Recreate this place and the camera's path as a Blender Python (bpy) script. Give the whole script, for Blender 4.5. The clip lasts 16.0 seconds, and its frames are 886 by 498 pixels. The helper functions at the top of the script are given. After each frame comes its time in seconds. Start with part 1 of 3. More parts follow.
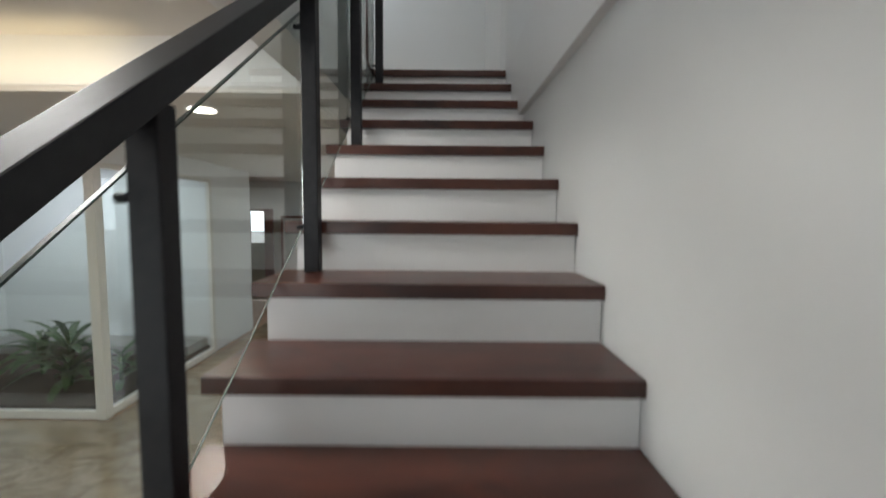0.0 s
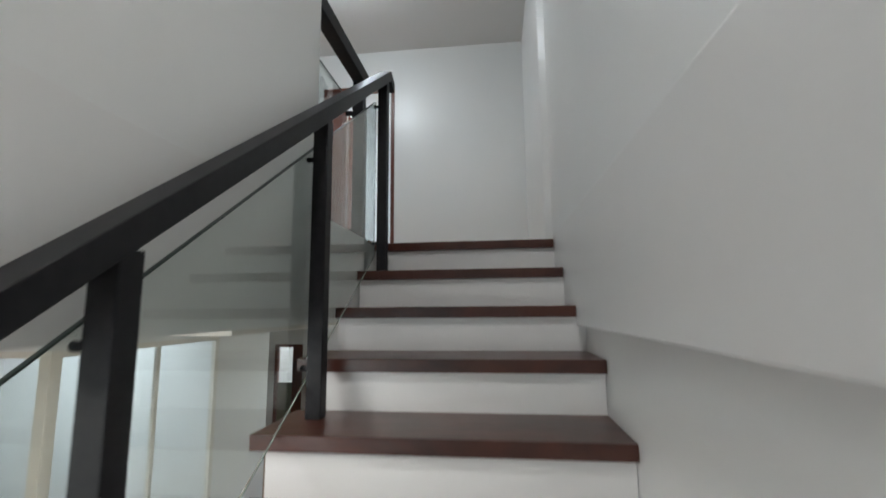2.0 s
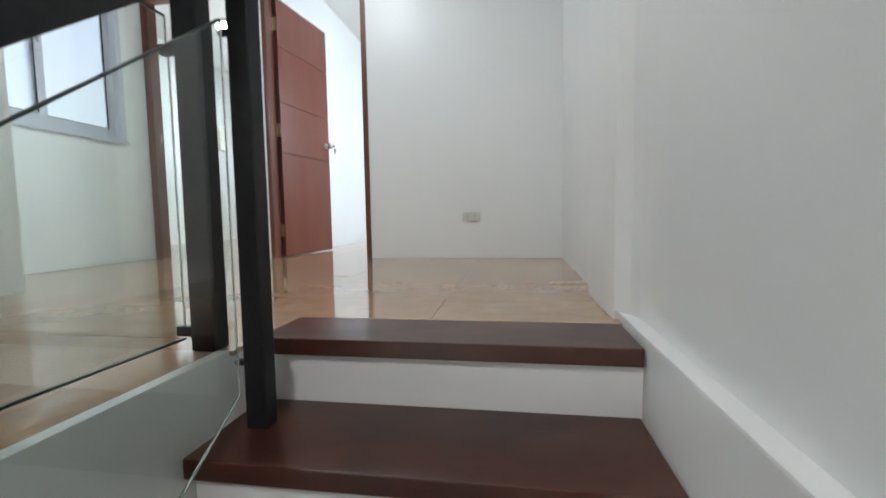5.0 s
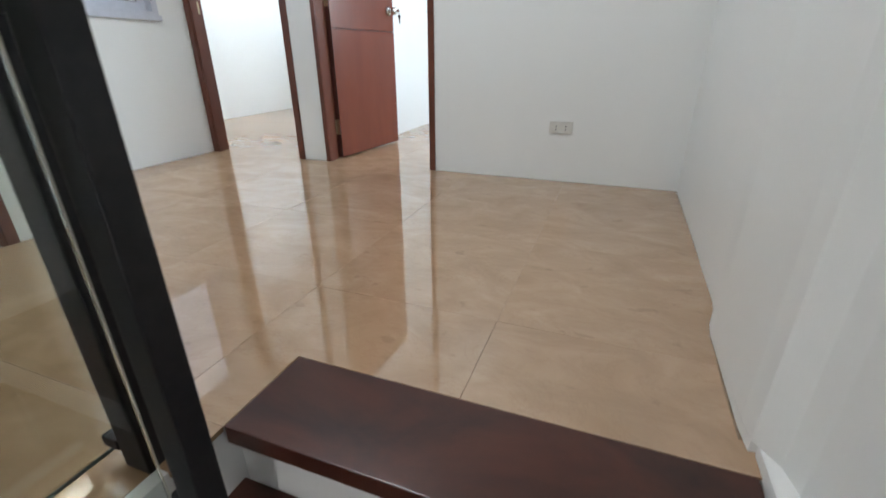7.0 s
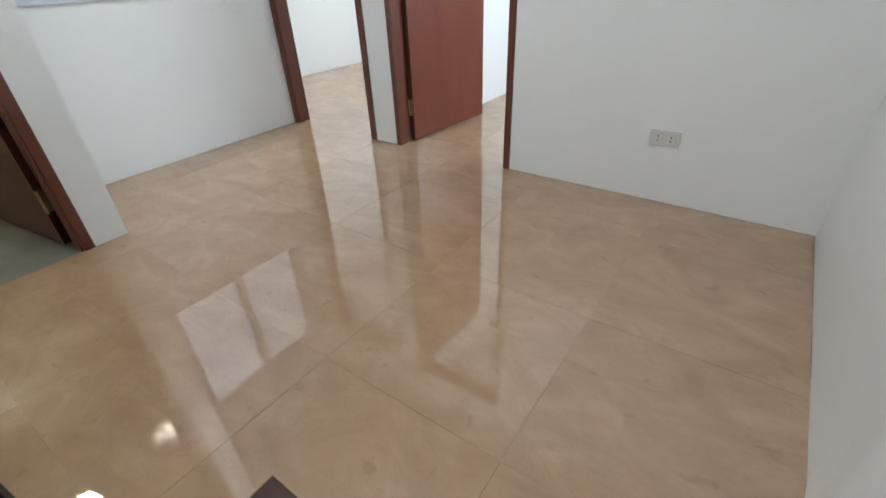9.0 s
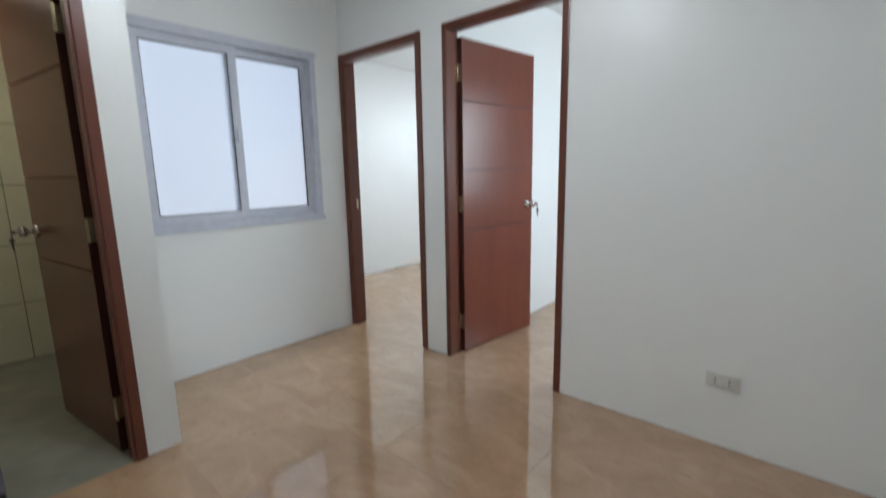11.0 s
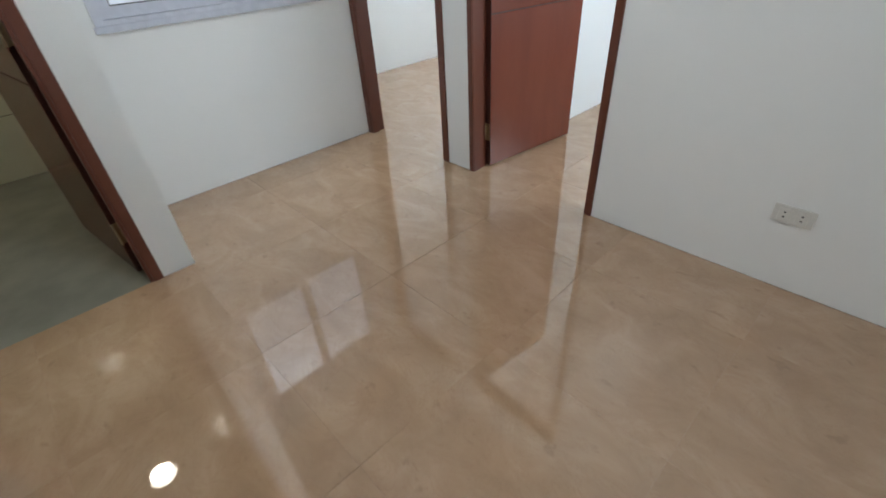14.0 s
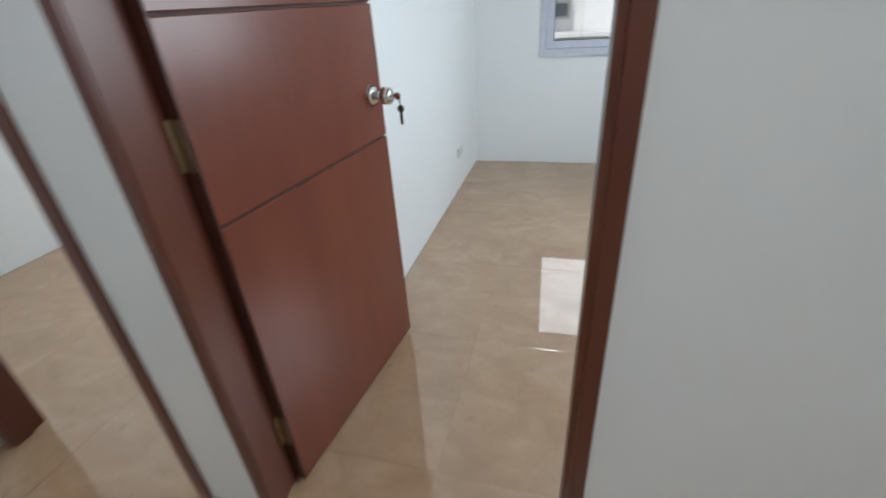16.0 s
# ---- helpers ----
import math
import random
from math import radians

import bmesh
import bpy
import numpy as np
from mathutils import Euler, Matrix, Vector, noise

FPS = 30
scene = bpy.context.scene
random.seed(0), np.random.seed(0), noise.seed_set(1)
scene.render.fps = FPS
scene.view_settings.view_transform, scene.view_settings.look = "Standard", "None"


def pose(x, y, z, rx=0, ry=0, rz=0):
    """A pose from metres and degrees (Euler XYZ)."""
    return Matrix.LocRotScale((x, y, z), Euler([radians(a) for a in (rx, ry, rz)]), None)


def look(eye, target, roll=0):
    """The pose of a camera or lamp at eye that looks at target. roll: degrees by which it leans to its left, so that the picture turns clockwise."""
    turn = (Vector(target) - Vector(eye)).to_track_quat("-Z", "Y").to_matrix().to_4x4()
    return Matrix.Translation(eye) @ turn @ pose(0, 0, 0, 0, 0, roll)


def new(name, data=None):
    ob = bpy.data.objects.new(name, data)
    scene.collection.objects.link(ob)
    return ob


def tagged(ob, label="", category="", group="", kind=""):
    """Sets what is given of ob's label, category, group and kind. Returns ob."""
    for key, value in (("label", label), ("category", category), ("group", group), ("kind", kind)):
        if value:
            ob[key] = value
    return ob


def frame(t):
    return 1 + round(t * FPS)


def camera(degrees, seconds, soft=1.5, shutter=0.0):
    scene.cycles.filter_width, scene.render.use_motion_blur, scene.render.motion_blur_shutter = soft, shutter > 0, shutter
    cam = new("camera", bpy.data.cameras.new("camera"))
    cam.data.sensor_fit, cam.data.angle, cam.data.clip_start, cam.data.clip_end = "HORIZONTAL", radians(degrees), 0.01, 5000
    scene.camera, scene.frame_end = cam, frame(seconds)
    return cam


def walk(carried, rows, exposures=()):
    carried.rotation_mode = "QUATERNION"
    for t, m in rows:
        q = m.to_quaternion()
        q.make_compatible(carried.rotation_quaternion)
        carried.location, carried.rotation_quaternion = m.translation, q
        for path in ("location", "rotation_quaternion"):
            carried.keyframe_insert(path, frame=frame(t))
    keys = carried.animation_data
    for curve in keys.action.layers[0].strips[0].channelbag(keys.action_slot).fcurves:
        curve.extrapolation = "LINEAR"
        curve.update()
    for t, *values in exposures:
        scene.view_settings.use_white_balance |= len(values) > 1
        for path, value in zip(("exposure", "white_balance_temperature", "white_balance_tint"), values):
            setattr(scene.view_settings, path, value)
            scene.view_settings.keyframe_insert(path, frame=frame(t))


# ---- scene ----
cam = camera(90.1, 16.0, 1.7, 0.5)

PATH = [
    (0, (-0.49, -3.343, 1.835), (-0.491, -1.35, 1.671), 0.5),
    (0.5, (-0.412, -3.061, 2.001), (-0.582, -1.068, 1.998), 0.5),
    (1, (-0.383, -2.802, 2.153), (-0.711, -0.836, 2.316), 0.5),
    (1.5, (-0.377, -2.571, 2.306), (-0.628, -0.602, 2.55), 0.7),
    (2, (-0.36, -2.407, 2.511), (-0.59, -0.439, 2.779), -0.5),
    (2.5, (-0.381, -2.196, 2.618), (-0.625, -0.233, 2.914), -1.0),
    (3, (-0.352, -1.987, 2.717), (-0.581, -0.022, 3.01), -1.3),
    (3.5, (-0.338, -1.742, 2.859), (-0.585, 0.23, 3.08), -1.3),
    (4, (-0.378, -1.535, 2.996), (-0.605, 0.444, 3.174), -1.3),
    (4.2, (-0.377, -1.443, 3.036), (-0.593, 0.54, 3.178), -1.0),
    (6.3, (-0.289, -0.651, 3.422), (-0.89, 1.143, 2.774), -0.6),
    (6.5, (-0.332, -0.608, 3.444), (-0.958, 1.166, 2.766), -0.3),
    (7, (-0.368, -0.474, 3.574), (-1.021, 1.234, 2.764), -0.3),
    (7.5, (-0.344, -0.309, 3.63), (-1.077, 1.264, 2.636), 0.3),
    (8, (-0.34, -0.17, 3.741), (-1.242, 1.251, 2.661), -1.0),
    (8.2, (-0.316, -0.111, 3.783), (-1.264, 1.265, 2.682), -1.6),
    (10.3, (-0.388, 0.054, 3.974), (-1.463, 1.462, 3.045), -1.4),
    (10.5, (-0.388, 0.037, 4.008), (-1.544, 1.473, 3.232), -1.0),
    (11, (-0.375, -0.006, 4.11), (-1.676, 1.474, 3.768), -1.1),
    (11.5, (-0.361, -0.037, 4.187), (-1.719, 1.431, 4.232), -1.3),
    (12, (-0.366, -0.033, 4.234), (-1.749, 1.391, 4.478), -1.2),
    (12.5, (-0.386, -0.027, 4.22), (-1.774, 1.401, 4.407), -0.8),
    (13, (-0.433, 0.026, 4.171), (-1.817, 1.463, 4.031), -1.2),
    (13.5, (-0.438, 0.211, 4.061), (-1.776, 1.478, 3.284), -2.6),
    (14, (-0.53, 0.33, 4.085), (-1.735, 1.418, 2.918), -3.8),
    (14.5, (-0.756, 0.549, 4.088), (-1.858, 1.793, 2.975), -6.8),
    (15, (-0.99, 0.911, 4.07), (-2.019, 2.3, 3.065), -5.3),
    (15.5, (-1.271, 1.257, 4.113), (-2.084, 2.795, 3.127), -3.7),
    (16, (-1.497, 1.593, 4.109), (-2.008, 3.262, 3.133), -4.1),
]
walk(cam, [(t, look(eye, target, roll)) for t, eye, target, roll in PATH], [(0.0, -0.25), (2.0, 0.03), (4.0, 0.45), (7.0, 0.58), (8.2, 0.60), (10.3, 0.24), (12.0, 0.02), (13.2, 0.06), (14.0, 0.25), (14.8, 0.08), (16.0, -0.06)])

U = 2.88        # upper floor level; lower floor is 0
RISE, RUN = 0.18, 0.29
CEIL = 5.40     # upper ceiling
LCEIL = 2.46    # lower ceiling
NY = 2.148      # face of the wall with the two bedroom doors
WX = -3.285     # face of the window wall
BX = -2.573     # face of the bathroom wall

# ---- world and light ----
world = bpy.data.worlds.new("world")
scene.world = world
world.use_nodes = True
wn = world.node_tree.nodes
sky = wn.new("ShaderNodeTexSky")
sky.sky_type = "NISHITA"
sky.sun_disc = False
sky.sun_elevation = radians(50)
sky.sun_rotation = radians(200)
wn["Background"].inputs["Strength"].default_value = 0.12
world.node_tree.links.new(sky.outputs["Color"], wn["Background"].inputs["Color"])

sun = new("sun", bpy.data.lights.new("sun", "SUN"))
sun.data.energy, sun.data.angle, sun.data.color = 3.0, radians(12), (1.0, 0.96, 0.9)
sun.matrix_world = look((0, 0, 12), (3, 8.2, 0))


def area(name, place, target, w, h, watts, colour):
    ob = new(name, bpy.data.lights.new(name, "AREA"))
    ob.data.shape, ob.data.size, ob.data.size_y = "RECTANGLE", w, h
    ob.data.energy, ob.data.color = watts, colour
    ob.matrix_world = look(place, target)
    return ob


def bulb(name, place, radius, watts, colour):
    ob = new(name, bpy.data.lights.new(name, "POINT"))
    ob.data.shadow_soft_size, ob.data.energy, ob.data.color = radius, watts, colour
    ob.location = place
    return ob


def disc(name, place, size, watts, colour):
    """A round lamp that shines down."""
    ob = area(name, place, (place[0], place[1], place[2] - 1), size, size, watts, colour)
    ob.data.shape = "DISK"
    return ob


DAY = (0.76, 0.89, 1.0)
COOL = (0.90, 0.96, 1.0)
HALL = (0.84, 0.95, 1.03)
# bedroom daylight comes from added lamps in openings out of view
area("bedroom_west_fill", (-3.4, 5.30, 4.48), (-3.5, 3.0, 3.6), 1.3, 1.05, 23, DAY)
area("bedroom_east_fill", (0.10, 3.5, 4.4), (-2.2, 3.5, 3.7), 1.5, 1.1, 38, DAY)
disc("hall_lamp_light", (-1.55, 0.80, CEIL - 0.10), 0.26, 7, HALL)
bulb("hall_lamp_glow", (-1.55, 0.80, CEIL - 0.17), 0.07, 11, HALL)
# lamp added high outside the window, standing in for light from the sky
area("light_well_fill", (-4.3, 1.38, 6.6), (-2.6, 1.38, 3.2), 1.2, 1.2, 30, DAY)
disc("bedroom_lamp_light", (-3.53, 3.7, CEIL - 0.10), 0.24, 8, HALL)
# unseen lamp added to light the stair evenly
disc("stair_fill", (-0.5, -3.0, CEIL - 0.10), 0.26, 25, (1.0, 0.985, 0.98))
disc("bathroom_lamp_light", (-3.66, -0.16, 5.20), 0.16, 4.8, (1.0, 0.94, 0.76))
area("cove_light", (-2.9, -1.20, 2.52), (-2.9, -1.02, 2.66), 1.6, 0.03, 1.6, (1.0, 0.80, 0.48))
disc("downlight_light", (-1.91, -0.70, LCEIL - 0.045), 0.13, 10, (1.0, 0.93, 0.8))
area("panel_light", (-1.95, -2.1, 2.685), (-1.95, -2.1, 0), 0.48, 0.48, 20, (1.0, 0.97, 0.92))
area("daylight_garden", (-4.8, 1.4, 2.36), (-4.8, 1.4, 0), 2.0, 1.4, 25, (0.86, 0.94, 1.0))
# fill lamp added at an unseen front opening to brighten the lower room
area("front_fill", (-3.0, -5.9, 1.4), (-2.5, 0, 1.0), 2.6, 2.0, 42, COOL)
# lamp added to brighten the rear room
disc("rear_room_fill", (-2.2, 4.2, LCEIL - 0.045), 0.2, 14, COOL)


# ---- materials ----
def material(name, base, rough=0.5, metal=0.0):
    m = bpy.data.materials.new(name)
    m.use_nodes = True
    n = m.node_tree.nodes
    b = n["Principled BSDF"]
    b.inputs["Base Color"].default_value = (*base, 1)
    b.inputs["Roughness"].default_value = rough
    b.inputs["Metallic"].default_value = metal
    return m, n, m.node_tree.links, b


def node(n, kind, **values):
    made = n.new(kind)
    for key, value in values.items():
        made.inputs[key.replace("_", " ")].default_value = value
    return made


def ramp(n, stops):
    r = n.new("ShaderNodeValToRGB")
    e = r.color_ramp.elements
    while len(e) < len(stops):
        e.new(0.5)
    for k, (at, c) in enumerate(stops):
        e[k].position, e[k].color = at, (*c, 1)
    return r


def coords(n, l, scale=(1, 1, 1), rot=(0, 0, 0), per_object=0.0):
    """Object coordinates, scaled and turned; each object may start at its own place in the pattern."""
    tc = n.new("ShaderNodeTexCoord")
    mp = n.new("ShaderNodeMapping")
    mp.inputs["Scale"].default_value = scale
    mp.inputs["Rotation"].default_value = [radians(a) for a in rot]
    l.new(tc.outputs["Object"], mp.inputs["Vector"])
    if per_object:
        oi = n.new("ShaderNodeObjectInfo")
        mul = n.new("ShaderNodeMath")
        mul.operation = "MULTIPLY"
        mul.inputs[1].default_value = per_object
        l.new(oi.outputs["Random"], mul.inputs[0])
        l.new(mul.outputs[0], mp.inputs["Location"])
    return mp.outputs["Vector"]


def bump(n, l, b, height, strength, distance):
    k = n.new("ShaderNodeBump")
    k.inputs["Strength"].default_value, k.inputs["Distance"].default_value = strength, distance
    l.new(height, k.inputs["Height"])
    l.new(k.outputs["Normal"], b.inputs["Normal"])


def paint(name, base, rough=0.42, tint=0.03):
    """Rolled wall paint with faint patches and hand-trowelled waviness."""
    m, n, l, b = material(name, base, rough)
    v = coords(n, l)
    big = node(n, "ShaderNodeTexNoise", Scale=0.9, Detail=3.0)
    l.new(v, big.inputs["Vector"])
    dark = tuple(c * (1 - tint) for c in base)
    r = ramp(n, ((0.35, dark), (0.65, base)))
    l.new(big.outputs["Fac"], r.inputs["Fac"])
    l.new(r.outputs["Color"], b.inputs["Base Color"])
    wave = node(n, "ShaderNodeTexNoise", Scale=2.2, Detail=2.0)
    l.new(v, wave.inputs["Vector"])
    fine = node(n, "ShaderNodeTexNoise", Scale=180.0, Detail=2.0)
    l.new(v, fine.inputs["Vector"])
    mix = n.new("ShaderNodeMath")
    mix.operation = "MULTIPLY_ADD"
    mix.inputs[1].default_value = 0.02
    l.new(fine.outputs["Fac"], mix.inputs[0])
    l.new(wave.outputs["Fac"], mix.inputs[2])
    bump(n, l, b, mix.outputs[0], 0.25, 0.02)
    return m


def stone_tile(name, dark, mid, light, vein, rough=0.05, scale=1.0, fleck=0.6):
    """Polished porcelain with cloudy bands, a few veins, and a run of its own on every tile."""
    m, n, l, b = material(name, mid, rough)
    b.inputs["IOR"].default_value, b.inputs["Specular IOR Level"].default_value = 1.6, 1.0
    v = coords(n, l, (1.3 * scale, 2.0 * scale, 1), (0, 0, 24), 37.0)
    cloud = node(n, "ShaderNodeTexNoise", Scale=3.2, Detail=6.0, Roughness=0.6, Distortion=0.8)
    l.new(v, cloud.inputs["Vector"])
    r = ramp(n, ((0.28, dark), (0.5, mid), (0.72, light)))
    l.new(cloud.outputs["Fac"], r.inputs["Fac"])
    veins = node(n, "ShaderNodeTexNoise", Scale=2.2, Detail=8.0, Roughness=0.72, Distortion=1.6)
    l.new(v, veins.inputs["Vector"])
    vr = ramp(n, ((0.485, (0, 0, 0)), (0.5, (1, 1, 1)), (0.515, (0, 0, 0))))
    l.new(veins.outputs["Fac"], vr.inputs["Fac"])
    half = n.new("ShaderNodeMath")
    half.operation = "MULTIPLY"
    half.inputs[1].default_value = 0.30
    l.new(vr.outputs["Color"], half.inputs[0])
    mx = n.new("ShaderNodeMix")
    mx.data_type = "RGBA"
    l.new(half.outputs[0], mx.inputs["Factor"])
    l.new(r.outputs["Color"], mx.inputs["A"])
    mx.inputs["B"].default_value = (*vein, 1)
    knots = node(n, "ShaderNodeTexNoise", Scale=9.0, Detail=4.0, Roughness=0.55, Distortion=0.4)
    l.new(v, knots.inputs["Vector"])
    kr = ramp(n, ((0.27, (fleck,) * 3), (0.36, (0, 0, 0))))
    l.new(knots.outputs["Fac"], kr.inputs["Fac"])
    fl = n.new("ShaderNodeMix")
    fl.data_type = "RGBA"
    l.new(kr.outputs["Color"], fl.inputs["Factor"])
    l.new(mx.outputs["Result"], fl.inputs["A"])
    fl.inputs["B"].default_value = (*(c * 0.72 for c in vein), 1)
    l.new(fl.outputs["Result"], b.inputs["Base Color"])
    smear = node(n, "ShaderNodeTexNoise", Scale=7.0, Detail=4.0)
    l.new(v, smear.inputs["Vector"])
    rr = ramp(n, ((0.3, (rough * 0.7,) * 3), (0.75, (rough * 2.2,) * 3)))
    l.new(smear.outputs["Fac"], rr.inputs["Fac"])
    l.new(rr.outputs["Color"], b.inputs["Roughness"])
    return m


def wood(name, dark, light, rough, grain=(1.2, 14.0, 14.0), per_object=11.0, streak=0.5, relief=0.12):
    """Stained timber with long grain along x and a brushed lacquer."""
    m, n, l, b = material(name, light, rough)
    v = coords(n, l, grain, (0, 0, 0), per_object)
    g = node(n, "ShaderNodeTexNoise", Scale=1.6, Detail=7.0, Roughness=0.62, Distortion=0.6)
    l.new(v, g.inputs["Vector"])
    r = ramp(n, ((0.5 - streak / 2, dark), (0.5 + streak / 2, light)))
    l.new(g.outputs["Fac"], r.inputs["Fac"])
    l.new(r.outputs["Color"], b.inputs["Base Color"])
    w = node(n, "ShaderNodeTexNoise", Scale=5.0, Detail=3.0)
    l.new(v, w.inputs["Vector"])
    rr = ramp(n, ((0.3, (rough * 0.94,) * 3), (0.7, (min(1, rough * 1.1),) * 3)))
    l.new(w.outputs["Fac"], rr.inputs["Fac"])
    l.new(rr.outputs["Color"], b.inputs["Roughness"])
    bump(n, l, b, g.outputs["Fac"], relief, 0.004)
    return m


def speckled(name, a, c, rough, scale=60.0, metal=0.0, height=0.1):
    m, n, l, b = material(name, a, rough, metal)
    v = coords(n, l)
    g = node(n, "ShaderNodeTexNoise", Scale=scale, Detail=5.0)
    l.new(v, g.inputs["Vector"])
    r = ramp(n, ((0.35, a), (0.65, c)))
    l.new(g.outputs["Fac"], r.inputs["Fac"])
    l.new(r.outputs["Color"], b.inputs["Base Color"])
    bump(n, l, b, g.outputs["Fac"], height, 0.003)
    return m


def glass(name, tint, rough=0.0):
    m, n, l, b = material(name, tint, rough)
    b.inputs["Transmission Weight"].default_value = 1.0
    b.inputs["IOR"].default_value = 1.45
    return m


def glowing(name, colour, strength):
    m, n, l, b = material(name, colour, 0.4)
    b.inputs["Emission Color"].default_value = (*colour, 1)
    b.inputs["Emission Strength"].default_value = strength
    return m


def glow_wall(name):
    """A pale light well wall with its daylight put in as glow, softly uneven."""
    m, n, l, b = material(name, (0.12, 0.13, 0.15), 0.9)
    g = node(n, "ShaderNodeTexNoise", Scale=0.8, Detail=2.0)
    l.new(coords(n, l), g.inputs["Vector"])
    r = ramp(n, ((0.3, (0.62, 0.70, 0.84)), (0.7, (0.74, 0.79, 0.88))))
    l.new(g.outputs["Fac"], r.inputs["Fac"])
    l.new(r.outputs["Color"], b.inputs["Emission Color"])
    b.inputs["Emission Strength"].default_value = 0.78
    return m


M_WALL = paint("white_wall_paint", (0.81, 0.82, 0.81), 0.36)
M_BEAM = paint("white_gloss_wall_paint", (0.80, 0.80, 0.79), 0.36)
M_CEIL = paint("ceiling_paint", (0.76, 0.75, 0.735), 0.55)
M_LCEIL = paint("warm_ceiling_paint", (0.74, 0.71, 0.66), 0.6)
M_RISER = paint("riser_paint", (0.82, 0.82, 0.81), 0.35, 0.06)
M_TILE = stone_tile("beige_polished_tile", (0.355, 0.222, 0.130), (0.41, 0.264, 0.160), (0.47, 0.316, 0.202), (0.31, 0.186, 0.108), 0.02, 1.0, 0.35)
M_LTILE = stone_tile("brown_marble_tile", (0.20, 0.15, 0.09), (0.30, 0.235, 0.15), (0.40, 0.33, 0.23), (0.50, 0.43, 0.32), 0.10)
M_GROUT = speckled("grout", (0.42, 0.27, 0.18), (0.34, 0.22, 0.14), 0.85)
M_TREAD = wood("dark_stained_tread_wood", (0.022, 0.008, 0.007), (0.095, 0.027, 0.015), 0.30, (1.6, 3.0, 3.0), 11.0, 0.42, 0.03)
M_DOOR = wood("red_brown_door_veneer", (0.135, 0.034, 0.021), (0.185, 0.048, 0.027), 0.24, (5.0, 5.0, 0.9), 5.0, 0.7, 0.02)
M_FRAME = wood("red_brown_frame_wood", (0.112, 0.032, 0.019), (0.138, 0.042, 0.024), 0.30, (6.0, 6.0, 1.0), 5.0, 0.9, 0.0)
M_GROOVE = material("door_groove", (0.05, 0.014, 0.008), 0.6)[0]
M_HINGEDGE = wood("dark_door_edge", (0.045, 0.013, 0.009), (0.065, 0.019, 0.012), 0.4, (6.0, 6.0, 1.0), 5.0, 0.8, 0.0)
M_STEEL = speckled("black_enamelled_steel", (0.007, 0.007, 0.009), (0.012, 0.012, 0.014), 0.52, 40.0, 0.0, 0.05)
M_STEEL.node_tree.nodes["Principled BSDF"].inputs["Specular IOR Level"].default_value = 0.32
M_GLASS = glass("rail_glass", (0.93, 0.98, 0.955))
M_FROST = glass("frosted_window_glass", (0.94, 0.97, 1.0), 0.35)
M_WGLASS = glass("window_glass", (0.94, 0.97, 1.0))
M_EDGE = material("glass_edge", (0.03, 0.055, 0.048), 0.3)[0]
# light caught by the glass edges, painted as two lighter tones
M_BRIGHT = material("lit_glass_edge", (0.30, 0.38, 0.34), 0.25)[0]
M_GLINT = material("glass_end_glint", (0.62, 0.60, 0.52), 0.2)[0]
M_ALU = speckled("grey_aluminium", (0.53, 0.55, 0.62), (0.58, 0.60, 0.67), 0.42, 25.0, 0.0, 0.03)
M_WHITEALU = speckled("cream_aluminium", (0.74, 0.72, 0.66), (0.79, 0.77, 0.71), 0.38, 25.0, 0.0, 0.03)
M_CHROME = material("chrome", (0.72, 0.70, 0.67), 0.12, 1.0)[0]
M_OLIVE = speckled("olive_paint", (0.16, 0.17, 0.11), (0.20, 0.21, 0.14), 0.5, 8.0)
M_SOCKET = speckled("ivory_plastic", (0.63, 0.62, 0.58), (0.67, 0.66, 0.62), 0.35, 90.0, 0.0, 0.02)
M_KEY = material("dark_key_steel", (0.10, 0.09, 0.08), 0.35, 1.0)[0]
M_BRASS = material("hinge_steel", (0.50, 0.42, 0.28), 0.35, 1.0)[0]
M_PLASTIC = speckled("white_plastic", (0.74, 0.74, 0.72), (0.78, 0.78, 0.76), 0.35, 90.0, 0.0, 0.02)
M_SCUFF = material("scuff_grey", (0.22, 0.21, 0.20), 0.7)[0]
M_BLACK = material("black_rubber", (0.012, 0.012, 0.012), 0.5)[0]
M_BTILE = speckled("cream_bathroom_tile", (0.60, 0.58, 0.44), (0.64, 0.62, 0.48), 0.24, 3.0, 0.0, 0.01)
M_BFLOOR = speckled("grey_bathroom_tile", (0.20, 0.20, 0.165), (0.25, 0.25, 0.205), 0.22, 5.0, 0.0, 0.02)
M_BGROUT = speckled("bathroom_grout", (0.10, 0.09, 0.06), (0.16, 0.14, 0.10), 0.9)
M_LAMP = glowing("lamp_diffuser", (0.95, 0.98, 1.0), 14.0)
M_WARMLAMP = glowing("warm_lamp_diffuser", (1.0, 0.92, 0.78), 9.0)
M_GLOWWALL = glow_wall("pale_daylight")
M_SOIL = speckled("dark_soil", (0.03, 0.022, 0.015), (0.07, 0.05, 0.035), 0.95, 30.0, 0.0, 0.8)
M_LEAF = speckled("green_leaf", (0.05, 0.11, 0.035), (0.10, 0.19, 0.06), 0.38, 14.0)
M_CONCRETE = speckled("grey_concrete", (0.28, 0.27, 0.25), (0.36, 0.35, 0.33), 0.85, 12.0)
M_HOUSE = paint("neighbour_wall", (0.80, 0.79, 0.76), 0.8, 0.12)
M_ROOF = speckled("neighbour_roof", (0.12, 0.07, 0.06), (0.2, 0.12, 0.1), 0.7, 6.0)
M_PANE = material("dark_pane", (0.05, 0.06, 0.07), 0.08)[0]
M_GROUND = speckled("ground_concrete", (0.25, 0.24, 0.22), (0.33, 0.32, 0.30), 0.9, 2.0)


